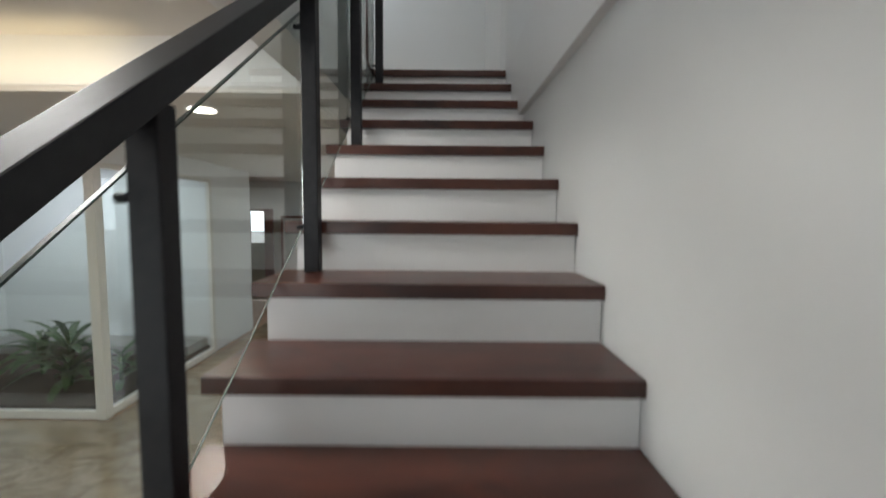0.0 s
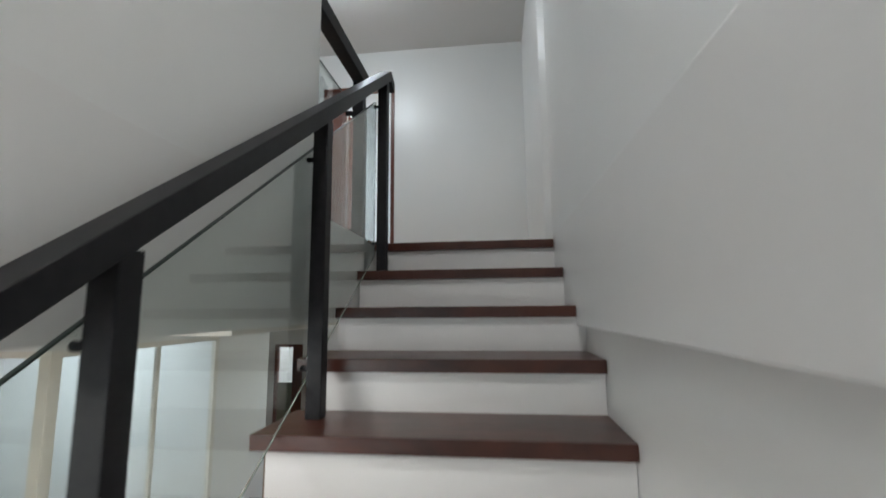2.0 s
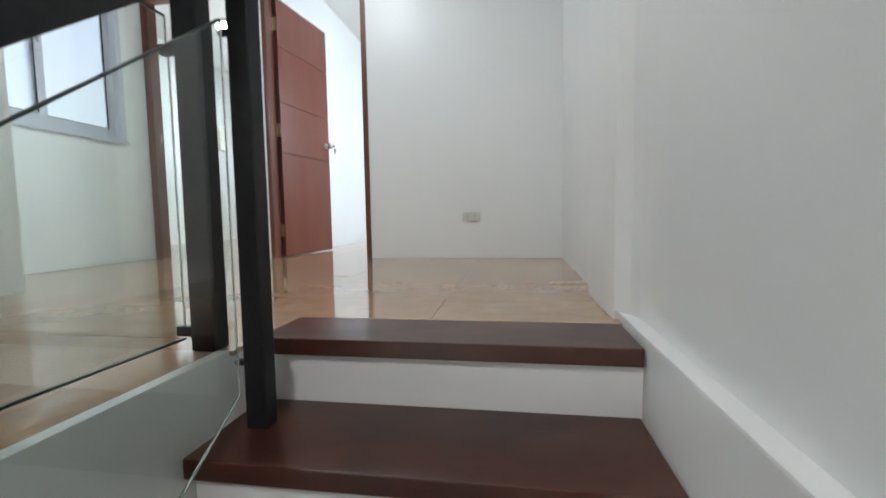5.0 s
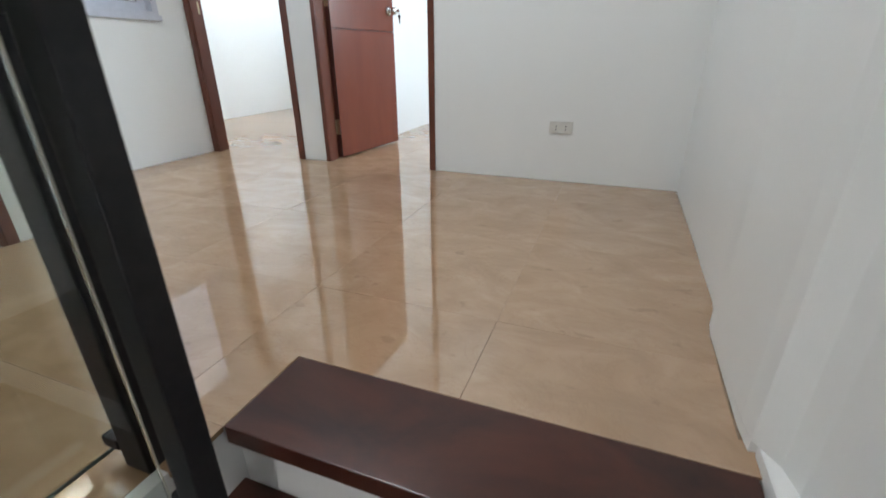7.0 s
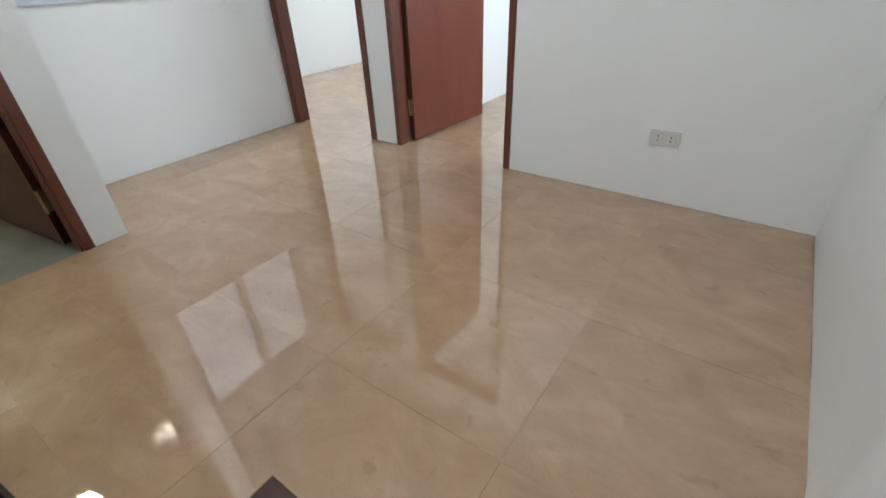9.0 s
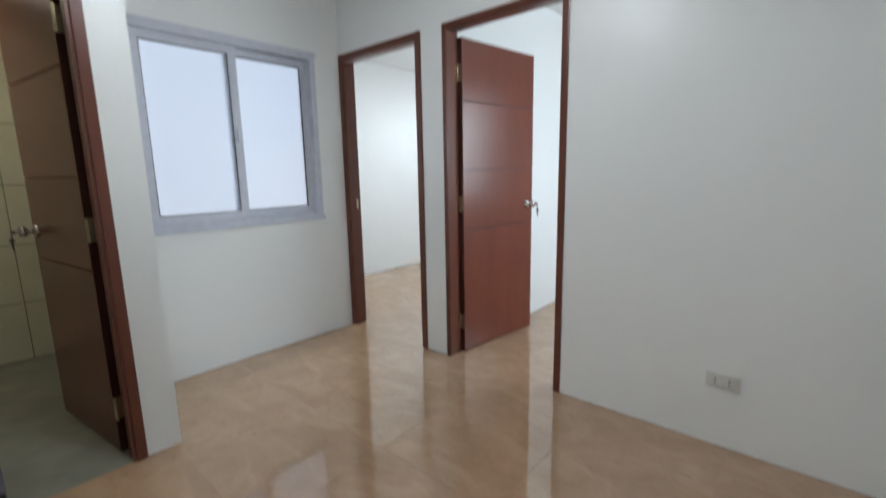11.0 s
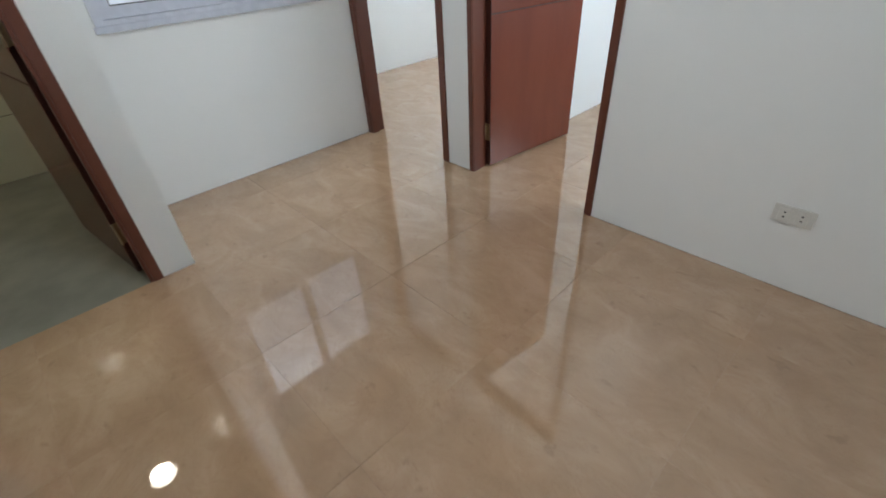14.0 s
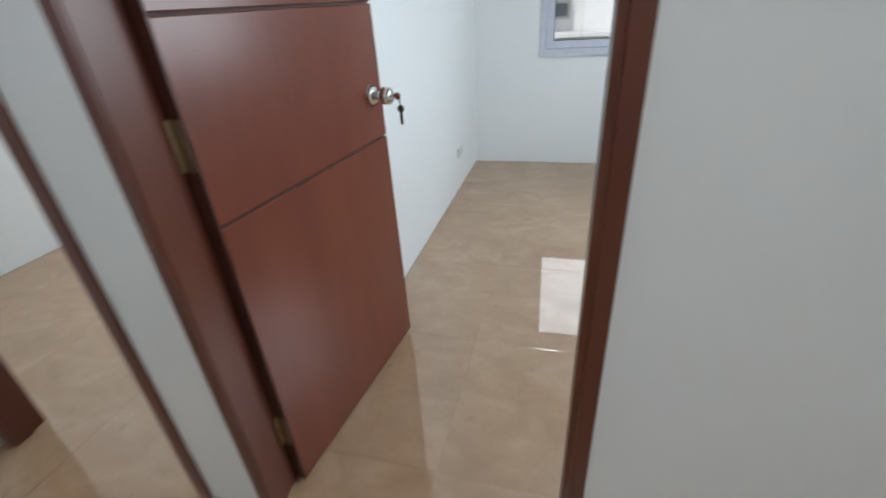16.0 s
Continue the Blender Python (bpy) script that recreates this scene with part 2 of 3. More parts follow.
# ---- mesh helpers ----
def box(bm, x0, x1, y0, y1, z0, z1):
    m = Matrix.LocRotScale(((x0 + x1) / 2, (y0 + y1) / 2, (z0 + z1) / 2), None, (x1 - x0, y1 - y0, z1 - z0))
    return bmesh.ops.create_cube(bm, size=1, matrix=m)["verts"]


def boxes(*rows):
    bm = bmesh.new()
    for r in rows:
        box(bm, *r)
    return bm


def soft(bm, width=0.004, segments=2):
    bmesh.ops.bevel(bm, geom=bm.edges[:], offset=width, segments=segments, profile=0.7, affect="EDGES")
    return bm


def link(name, bm, mat, smooth=False):
    me = bpy.data.meshes.new(name)
    bm.to_mesh(me)
    bm.free()
    for m in mat if isinstance(mat, (tuple, list)) else (mat,):
        me.materials.append(m)
    if smooth:
        for p in me.polygons:
            p.use_smooth = True
    return new(name, me)


def part(name, bm, mat, parent, label="", smooth=False):
    ob = link(name, bm, mat, smooth)
    ob.parent = parent
    if label:
        ob["label"] = label
    return ob


def thing(name, place, label, category, group="", rz=0.0):
    e = new(name)
    e.empty_display_size = 0.1
    e.matrix_world = pose(*place, 0, 0, rz)
    return tagged(e, label, category, group)


def structure(name, bm, mat, label="", category=""):
    return tagged(link(name, bm, mat), label, category, "", "structure")


def cyl(bm, a, b, r0, r1=None, seg=16):
    """A round bar from a to b."""
    a, b = Vector(a), Vector(b)
    turn = (b - a).to_track_quat("Z", "Y").to_matrix().to_4x4()
    bmesh.ops.create_cone(bm, cap_ends=True, segments=seg, radius1=r0, radius2=r0 if r1 is None else r1, depth=(b - a).length, matrix=Matrix.Translation((a + b) / 2) @ turn)
    return bm


def ball(bm, place, r, scale=(1, 1, 1), seg=20):
    bmesh.ops.create_uvsphere(bm, u_segments=seg, v_segments=seg // 2, radius=r, matrix=Matrix.LocRotScale(place, None, scale))
    return bm


def prism_x(bm, outline, x0, x1):
    """A solid with the given outline in y and z, from x0 to x1."""
    lo = [bm.verts.new((x0, y, z)) for y, z in outline]
    hi = [bm.verts.new((x1, y, z)) for y, z in outline]
    bm.faces.new(lo)
    bm.faces.new(hi[::-1])
    for k in range(len(outline)):
        j = (k + 1) % len(outline)
        bm.faces.new((lo[j], lo[k], hi[k], hi[j]))
    bmesh.ops.recalc_face_normals(bm, faces=bm.faces[:])
    return bm


# ---- upper storey: walls ----
FT = U + 2.11   # top of the door frames
structure("wall_north", boxes(
    (-4.85, -3.283, NY, NY + 0.1, U - 0.42, CEIL), (-3.283, -2.425, NY, NY + 0.1, FT, CEIL), (-2.425, -2.243, NY, NY + 0.1, U, CEIL),
    (-2.243, -1.418, NY, NY + 0.1, FT, CEIL), (-1.418, 0.25, NY, NY + 0.1, U, CEIL)), M_WALL,
    "white painted wall with two bedroom doorways", "wall")
structure("wall_hall_window", boxes(
    (WX - 0.12, WX, 0.60, 0.745, U, CEIL), (WX - 0.12, WX, 1.927, NY, U, CEIL),
    (WX - 0.12, WX, 0.745, 1.927, U, 3.79), (WX - 0.12, WX, 0.745, 1.927, 4.955, CEIL)), M_WALL,
    "white painted wall around the sliding window", "wall")
structure("wall_bathroom_return", boxes((-4.6, BX - 0.1, 0.50, 0.60, U, CEIL)), M_WALL, "short white painted return wall", "wall")
structure("wall_bathroom", boxes(
    (BX - 0.1, BX, 0.462, 0.60, U, CEIL), (BX - 0.1, BX, -0.368, 0.462, FT + 0.02, CEIL), (BX - 0.1, BX, -1.7, -0.368, U, CEIL)), M_WALL,
    "white painted wall with the bathroom doorway", "wall")
structure("wall_east_lower", boxes((0.0, 0.2, -6.0, -0.545, 0, 2.44), (-0.032, 0.2, -0.545, 2.31, 0, 2.44)), M_WALL, "white painted wall beside the stair", "wall")
structure("wall_east_beam", soft(boxes((-0.037, 0.2, -6.0, 0.30, 2.44, 2.905)), 0.006), M_BEAM, "white painted beam proud of the stair wall", "beam")


def prism_z(bm, outline, z0, z1):
    """A solid with the given outline in x and y, from z0 to z1."""
    lo = [bm.verts.new((x, y, z0)) for x, y in outline]
    hi = [bm.verts.new((x, y, z1)) for x, y in outline]
    bm.faces.new(lo)
    bm.faces.new(hi[::-1])
    for k in range(len(outline)):
        j = (k + 1) % len(outline)
        bm.faces.new((lo[j], lo[k], hi[k], hi[j]))
    bmesh.ops.recalc_face_normals(bm, faces=bm.faces[:])
    return bm


# plaster line of the hall's east wall: set back over the stair, a swelling at the landing, then straight
plaster = [(0.2, -6.0), (0.004, -6.0), (0.004, 0.14), (0.0, 0.20), (-0.012, 0.255), (-0.034, 0.285), (-0.048, 0.305), (-0.054, 0.36), (-0.054, 0.70), (-0.048, 0.76),
           (-0.026, 0.84), (-0.020, 0.90), (-0.014, 1.4), (-0.010, NY), (0.2, NY)]
structure("wall_east_upper", prism_z(bmesh.new(), plaster, 2.9055, CEIL), M_WALL, "white painted uneven plaster wall above the stair", "wall")
structure("wall_east_foot", prism_z(bmesh.new(), [(0.2, 0.301)] + plaster[6:], 2.44, 2.905), M_WALL, "foot of the white plaster wall", "wall")
structure("wall_well", boxes((-1.17, -1.04, -6.0, -0.812, U - 0.0118, CEIL)), M_WALL, "white painted wall along the stairwell", "wall")
structure("wall_hall_south", boxes((BX, -1.17, -1.8, -1.7, U, CEIL)), M_WALL, "plain white painted wall", "wall")
structure("ceiling", boxes((-3.41, 0.2, -6.1, 5.5, CEIL, CEIL + 0.1), (-5.0, -3.41, -6.1, 0.55, CEIL, CEIL + 0.1), (-5.0, -3.41, NY + 0.05, 5.5, CEIL, CEIL + 0.1)), M_CEIL, "flat white painted ceiling", "ceiling")
# the low opening is unseen, added for the front fill lamp
structure("wall_south", boxes((-6.2, 0.2, -6.1, -6.0, 2.72, CEIL), (-1.05, 0.2, -6.1, -6.0, 0, 2.72), (-6.2, -4.4, -6.1, -6.0, 0, 2.72), (-4.4, -1.05, -6.1, -6.0, 2.45, 2.72), (-4.4, -1.05, -6.1, -6.0, 0, 0.35)), M_WALL, "plain white painted wall", "wall")

# slab of the upper floor, with the stairwell left open
structure("floor_slab", boxes((-5.0, 0.0, 0.26, 5.5, LCEIL, U - 0.012), (-5.0, -1.04, -1.05, 0.26, LCEIL, U - 0.012),
                              (-6.2, -1.04, -6.0, -1.05, 2.72, U - 0.012), (-1.20, -1.04, -6.0, -1.05, LCEIL, 2.72), (-1.07, -1.04, -0.811, -0.12, U - 0.0119, U + 0.0005)), M_BEAM,
          "white painted concrete slab edge round the stairwell", "slab")

structure("floor_edge", boxes((-1.07, -1.031, -0.1198, -0.002, U - 0.0119, U + 0.0004)), M_TILE, "beige polished tile strip beside the top tread", "floor")

# bedrooms
R2Y = 5.26
structure("wall_bedroom_divider", boxes((-2.40, -2.258, NY + 0.1, R2Y, U, CEIL)), M_WALL, "white painted wall between the bedrooms", "wall")
structure("wall_bedroom_west", boxes((-4.75, -4.61, NY + 0.1, R2Y, U, CEIL)), M_WALL, "white painted bedroom wall", "wall")
# the western opening is unseen, added for the bedroom fill lamp
structure("wall_bedroom_north", boxes((-4.75, -4.1, R2Y, R2Y + 0.12, U, CEIL), (-4.1, -2.7, R2Y, R2Y + 0.12, U, 3.9), (-4.1, -2.7, R2Y, R2Y + 0.12, 5.05, CEIL), (-2.7, -1.75, R2Y, R2Y + 0.12, U, CEIL), (-1.75, -0.55, R2Y, R2Y + 0.12, U, 3.71), (-1.75, -0.55, R2Y, R2Y + 0.12, 4.81, CEIL), (-0.55, 0.2, R2Y, R2Y + 0.12, U, CEIL)), M_WALL, "white painted bedroom wall with windows", "wall")
# the opening is out of view, added for the east bedroom's fill lamp
structure("wall_bedroom_east", boxes((0.0, 0.2, NY + 0.1, 2.7, U, CEIL), (0.0, 0.2, 4.3, R2Y, U, CEIL), (0.0, 0.2, 2.7, 4.3, U, 3.8), (0.0, 0.2, 2.7, 4.3, 5.0, CEIL)), M_WALL, "white painted bedroom wall", "wall")

# bathroom shell
structure("wall_bathroom_inner", boxes((-4.6, -4.5, -1.3, 0.50, U, CEIL), (-4.5, BX - 0.1, -1.4, -1.3, U, CEIL)), M_CONCRETE, "bathroom wall behind the tiles", "wall")
structure("ceiling_bathroom", boxes((-4.5, BX - 0.1, -1.3, 0.50, 5.28, 5.34)), M_CEIL, "white painted bathroom ceiling", "ceiling")
structure("floor_bathroom", boxes((-4.5, BX - 0.0, -1.3, 0.50, U - 0.012, U - 0.001)), M_BFLOOR, "grey-green tiled bathroom floor", "floor")

# ---- lower storey shell ----
structure("floor_lower_bed", boxes((-6.2, 0.2, -6.1, 6.0, -0.12, -0.012)), M_GROUT, "mortar bed under the lower floor tiles", "floor")
structure("ceiling_lower", boxes((-6.2, -1.21, -1.05, 6.0, LCEIL - 0.03, LCEIL - 0.002), (-1.21, 0.0, 0.4, 6.0, LCEIL - 0.03, LCEIL - 0.002)), M_LCEIL, "cream painted dropped ceiling", "ceiling")
structure("ceiling_tray", boxes((-6.2, -1.20, -6.0, -1.05, 2.705, 2.718)), M_LCEIL, "cream painted raised tray ceiling", "ceiling")
structure("wall_lower_west", boxes((-6.3, -6.2, -6.1, 6.0, 0, 2.72)), M_WALL, "plain white painted wall", "wall")
structure("wall_lower_north", boxes((-3.93, 0.2, 5.6, 5.72, 0, LCEIL), (-6.2, -4.47, 5.6, 5.72, 0, LCEIL), (-4.47, -3.93, 5.6, 5.72, 1.88, LCEIL)), M_WALL, "white painted wall with a doorway", "wall")
structure("wall_lower_passage", boxes((-3.58, -3.46, 2.30, 3.45, 0, LCEIL)), M_WALL, "white painted wall beside the indoor garden", "wall")
structure("wall_garden_north", boxes((-6.2, -3.58, 2.36, 2.46, 0, 2.43)), M_WALL, "white painted garden wall", "wall")
structure("beam_garden", boxes((-3.52, -3.41, 0.48, 2.30, 2.24, LCEIL - 0.03), (-6.2, -3.41, 0.37, 0.48, 2.24, LCEIL - 0.03)), M_WALL, "white painted beam over the garden glazing", "beam")

# ground and sky side
structure("ground", boxes((-400, 400, -400, 400, -0.40, -0.125)), M_GROUND, "grey concrete ground", "ground")
# walls that glow by themselves in place of daylight in the well
structure("backdrop", boxes((-4.60, -4.54, 0.61, NY - 0.01, U - 0.01, 9.0), (-4.54, WX - 0.125, 0.602, 0.61, U - 0.01, 9.0), (-4.54, WX - 0.125, NY - 0.01, NY - 0.002, U - 0.01, 9.0)), M_GLOWWALL, "pale light well backdrop outside the window, glowing as if daylit", "backdrop")


# ---- doors ----
def door_leaf(parent, place, rz, width, knob_side, height=2.045, knob_z=0.985):
    """A flush veneer leaf, hinged at its origin, of four boards with shadow grooves between; its faces are at y = 0 and y = -0.038."""
    e = part("leaf", boxes((0.006, width - 0.006, -0.032, -0.006, 0.016, height - 0.006)), M_GROOVE, parent, "red-brown veneered flush door leaf")
    e.matrix_local = pose(*place, 0, 0, rz)
    tops = (0.0, 0.845, 1.24, 1.67, height)
    for k in range(4):
        part("panel", soft(boxes((0.0, width, -0.038, 0.0, (0.01 if k == 0 else tops[k] + 0.003), tops[k + 1] - (0 if k == 3 else 0.003))), 0.0025, 1), M_DOOR, e)
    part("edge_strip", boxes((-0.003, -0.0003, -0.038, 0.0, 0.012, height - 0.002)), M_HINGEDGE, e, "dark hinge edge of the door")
    k = width - 0.065
    for side in (1, -1):
        y = 0.0 if side > 0 else -0.038
        rosette = cyl(bmesh.new(), (k, y, knob_z), (k, y + side * 0.004, knob_z), 0.034, 0.034, 28)
        cyl(rosette, (k, y + side * 0.004, knob_z), (k, y + side * 0.014, knob_z), 0.034, 0.020, 28)
        part("rosette", rosette, M_CHROME, e, "round chrome rosette", True)
        knob = cyl(bmesh.new(), (k, y + side * 0.012, knob_z), (k, y + side * 0.034, knob_z), 0.012, 0.014, 20)
        cyl(knob, (k, y + side * 0.034, knob_z), (k, y + side * 0.044, knob_z), 0.014, 0.027, 24)
        cyl(knob, (k, y + side * 0.044, knob_z), (k, y + side * 0.066, knob_z), 0.027, 0.025, 24)
        cyl(knob, (k, y + side * 0.066, knob_z), (k, y + side * 0.072, knob_z), 0.025, 0.017, 24)
        part("door_knob", knob, M_CHROME, e, "polished chrome keyed knob", True)
    y = (0.0 if knob_side > 0 else -0.038) + knob_side * 0.080
    key = boxes((k - 0.002, k + 0.002, y - 0.012, y + 0.006, knob_z - 0.005, knob_z + 0.005))
    cyl(key, (k - 0.0015, y + knob_side * 0.010, knob_z), (k + 0.0015, y + knob_side * 0.010, knob_z), 0.011, None, 16)
    part("key", key, M_CHROME, e, "small steel key in the lock")
    spare = cyl(bmesh.new(), (k, y + knob_side * 0.016, knob_z - 0.004), (k, y + knob_side * 0.018, knob_z - 0.030), 0.0018, None, 8)
    cyl(spare, (k - 0.0015, y + knob_side * 0.018, knob_z - 0.038), (k + 0.0015, y + knob_side * 0.018, knob_z - 0.038), 0.011, None, 16)
    box(spare, k - 0.0015, k + 0.0015, y + knob_side * 0.018 - 0.004, y + knob_side * 0.018 + 0.004, knob_z - 0.085, knob_z - 0.046)
    part("spare_key", spare, M_KEY, e, "dark spare key hanging from the ring")
    for z in (0.22, 1.02, 1.84):
        bm = boxes((-0.006, -0.0031, -0.034, 0.002, z - 0.05, z + 0.05), (-0.030, -0.006, -0.003, 0.0, z - 0.05, z + 0.05))
        for n in range(3):
            cyl(bm, (-0.008, -0.004, z - 0.05 + n * 0.034), (-0.008, -0.004, z - 0.018 + n * 0.034), 0.0065, None, 12)
        part("hinge", bm, M_BRASS, e, "pale steel butt hinge")
    return e


def door_frame(name, m, width, label, depth=0.1, face=0.042, top=2.11, far=None, rebate=0.012):
    """A timber frame whose outer left foot is the origin, wall face towards -y, opening towards +x."""
    e = new(name)
    e.matrix_world = m
    tagged(e, label, "door frame", "", "structure")
    far = far or face
    for x0, x1 in ((0, face), (width - far, width)):
        bm = boxes((x0, x1, -0.008, depth + 0.008, 0.0, top))
        s = (x1, x1 + rebate) if x0 == 0 else (x0 - 0.012, x0)
        part("jamb", soft(bm, 0.004), M_FRAME, e)
        part("stop", boxes((s[0], s[1], 0.0, depth - 0.042, 0.0, top - face)), M_FRAME, e)
    part("head", soft(boxes((face + 0.0005, width - far - 0.0005, -0.008, depth + 0.008, top - face, top)), 0.004), M_FRAME, e)
    part("stop", boxes((face + rebate + 0.0005, width - far - 0.0125, 0.0, depth - 0.042, top - face - 0.012, top - face - 0.0005)), M_FRAME, e)
    return e


door_frame("door_1", pose(-3.282, NY, U), 0.856, "red-brown varnished timber frame of an open bedroom doorway")
part("strike_plate", boxes((0.0421, 0.0435, 0.055, 0.085, 0.955, 1.03)), M_BRASS, bpy.data.objects["door_1"], "small steel strike plate")
d2 = door_frame("door_2", pose(-2.2425, NY, U), 0.824, "red-brown varnished timber door standing open into a bedroom", face=0.031, far=0.028, rebate=0.003)
door_leaf(d2, (0.026, 0.114, 0), 83.4, 0.735, -1)
d3 = door_frame("door_3", pose(BX, -0.368, U, 0, 0, 90), 0.83, "red-brown varnished timber bathroom door standing open", 0.1, 0.042, 2.13)
door_leaf(d3, (0.756, 0.114, 0), 97.6, 0.69, 1, 2.05)
d4 = door_frame("door_4", pose(-4.47, 5.6, 0), 0.54, "brown timber frame of a glazed back door", top=1.88)
part("window_pane", boxes((0.05, 0.33, 0.05, 0.056, 1.20, 1.82)), M_WGLASS, d4).visible_shadow = False
part("panel", soft(boxes((0.05, 0.33, 0.04, 0.07, 0.01, 1.19)), 0.003, 1), M_OLIVE, d4, "olive painted lower door panel")
part("stile", soft(boxes((0.331, 0.484, 0.035, 0.075, 0.01, 1.83)), 0.003, 1), M_FRAME, d4)
# a cabinet put in place of another open door's frame
frame_stand_in = thing("door_frame_stand_in", (-3.64, 5.20, 0.0), "tall brown timber cabinet with white doors, put in for a door frame in the rear room", "cabinet")
for x0, x1 in ((0.0, 0.05), (0.75, 0.80)):
    part("side_panel", soft(boxes((x0, x1, 0.0, 0.38, 0.0, 1.70)), 0.004, 1), M_FRAME, frame_stand_in)
part("top", soft(boxes((-0.01, 0.81, -0.01, 0.39, 1.7005, 1.75)), 0.004, 1), M_FRAME, frame_stand_in)
for x0, x1 in ((0.0505, 0.3985), (0.4015, 0.7495)):
    leaf = part("door", soft(boxes((x0, x1, 0.012, 0.03, 0.06, 1.70)), 0.003, 1), M_PLASTIC, frame_stand_in, "white cabinet door")
    part("handle", soft(boxes((x1 - 0.05 if x0 < 0.2 else x0 + 0.035, x1 - 0.035 if x0 < 0.2 else x0 + 0.05, -0.012, 0.0115, 0.85, 0.97)), 0.003, 1), M_CHROME, leaf)
part("plinth", boxes((0.0505, 0.7495, 0.03, 0.37, 0.0, 0.059)), M_FRAME, frame_stand_in)


# ---- hall window ----
def sliding_window(name, m, width, height, label, mat, depth=0.12, pane_mat=None):
    """Outer lower left corner at the origin, wall face towards -y."""
    e = new(name)
    e.matrix_world = m
    tagged(e, label, "window", "", "structure")
    f = 0.04
    bm = boxes((0, f, -0.012, depth * 0.7, 0, height), (width - f, width, -0.012, depth * 0.7, 0, height))
    box(bm, f, width - f, -0.012, depth * 0.7, height - f, height)
    box(bm, f, width - f, -0.012, depth * 0.7, 0, f)
    part("window_frame", bm, mat, e)
    for x0, x1, y in ((0, width, -0.020),):
        part("window_sill", soft(boxes((-0.012, width + 0.012, y, -0.0125, -0.012, 0.018)), 0.003), mat, e)
    part("head_trim", soft(boxes((-0.012, width + 0.012, -0.018, -0.0125, height - 0.014, height + 0.014)), 0.003), mat, e)
    mid = width / 2
    s = 0.05
    for k, (x0, x1, y) in enumerate(((f + 0.002, mid + 0.03, 0.008), (mid - 0.03, width - f - 0.002, 0.040))):
        z0, z1 = f + 0.002, height - f - 0.002
        bm = boxes((x0, x0 + s, y, y + 0.026, z0, z1), (x1 - s, x1, y, y + 0.026, z0, z1))
        box(bm, x0 + s, x1 - s, y, y + 0.026, z0, z0 + s)
        box(bm, x0 + s, x1 - s, y, y + 0.026, z1 - s, z1)
        sash = part("sash", bm, mat, e)
        part("gasket", boxes((x0 + s, x0 + s + 0.005, y + 0.004, y + 0.02, z0 + s, z1 - s), (x1 - s - 0.005, x1 - s, y + 0.004, y + 0.02, z0 + s, z1 - s),
                             (x0 + s, x1 - s, y + 0.004, y + 0.02, z0 + s, z0 + s + 0.005), (x0 + s, x1 - s, y + 0.004, y + 0.02, z1 - s - 0.005, z1 - s)), M_BLACK, sash)
        pane = part("pane", boxes((x0 + s + 0.004, x1 - s - 0.004, y + 0.009, y + 0.015, z0 + s + 0.004, z1 - s - 0.004)), pane_mat or M_FROST, sash)
        pane.visible_shadow = False
    bm = soft(boxes((mid - 0.006, mid + 0.010, -0.012, 0.007, height * 0.46, height * 0.53)), 0.003)
    part("latch", bm, mat, e, "small grey sash latch")
    return e


sliding_window("window_1", pose(WX, 0.745, 3.79, 0, 0, 90), 1.182, 1.165, "grey aluminium sliding window with two pale panes", M_ALU)
sliding_window("window_2", pose(-1.75, R2Y, 3.71), 1.20, 1.10, "grey aluminium sliding window looking onto houses", M_ALU, 0.12, M_WGLASS)
# window out of view, added to hold the west bedroom's fill lamp
sliding_window("unseen_window", pose(-4.1, R2Y, 3.9), 1.4, 1.15, "unseen grey aluminium bedroom window, added for the fill lamp", M_ALU)

# ---- stair ----
N = 15          # treads below the top one
TL = -1.071     # left ends of the treads
TH = 0.045


def right_end(k):
    return -0.042 if k <= 2 else -0.002


stair = thing("staircase", (0, -2.0, 0), "straight stair of dark stained treads over white risers", "staircase")
outline = []
for k in range(0, N + 1):
    yr = -k * RUN + 0.028
    outline += [(yr, U - k * RISE - TH - 0.001), (yr, U - (k + 1) * RISE - (TH if k < N else 0) - 0.001)]
outline[0] = (outline[0][0], U - TH - 0.001)
outline.append((-N * RUN + 0.30, 0.001))
outline += [(0.22, U - 0.60), (0.22, U - TH - 0.001)]
bm = prism_x(bmesh.new(), outline, -1.03, -0.003)
b = part("stair_body", bm, M_RISER, stair, "white painted stair body with risers")
b.matrix_parent_inverse = stair.matrix_world.inverted()
for k in range(0, N + 1):
    y0, top = -k * RUN, U - k * RISE
    x0 = -1.03 if k == 0 else TL if k > 2 else -1.045
    back = 0.243 if k == 0 else RUN + 0.026
    bm = soft(boxes((x0, right_end(k), 0, back, -TH, 0)), 0.004, 2)
    t = part("tread", bm, M_TREAD, stair)
    t.matrix_parent_inverse = stair.matrix_world.inverted()
    t.location = (0, y0, top)

# ---- stair railing ----
PX = -0.953     # middle of the stair posts
rail = thing("stair_railing", (PX, -2.0, 0), "black steel stair railing with clear glass panels", "railing")


def onto(parent, ob):
    ob.matrix_parent_inverse = parent.matrix_world.inverted()
    return ob


def rail_z(y):
    return 3.922 + 0.706 * y


def sloped_bar(x0, x1, y0, y1, off0, off1):
    return prism_x(bmesh.new(), [(y0, rail_z(y0) + off0), (y1, rail_z(y1) + off0), (y1, rail_z(y1) + off1), (y0, rail_z(y0) + off1)], x0, x1)


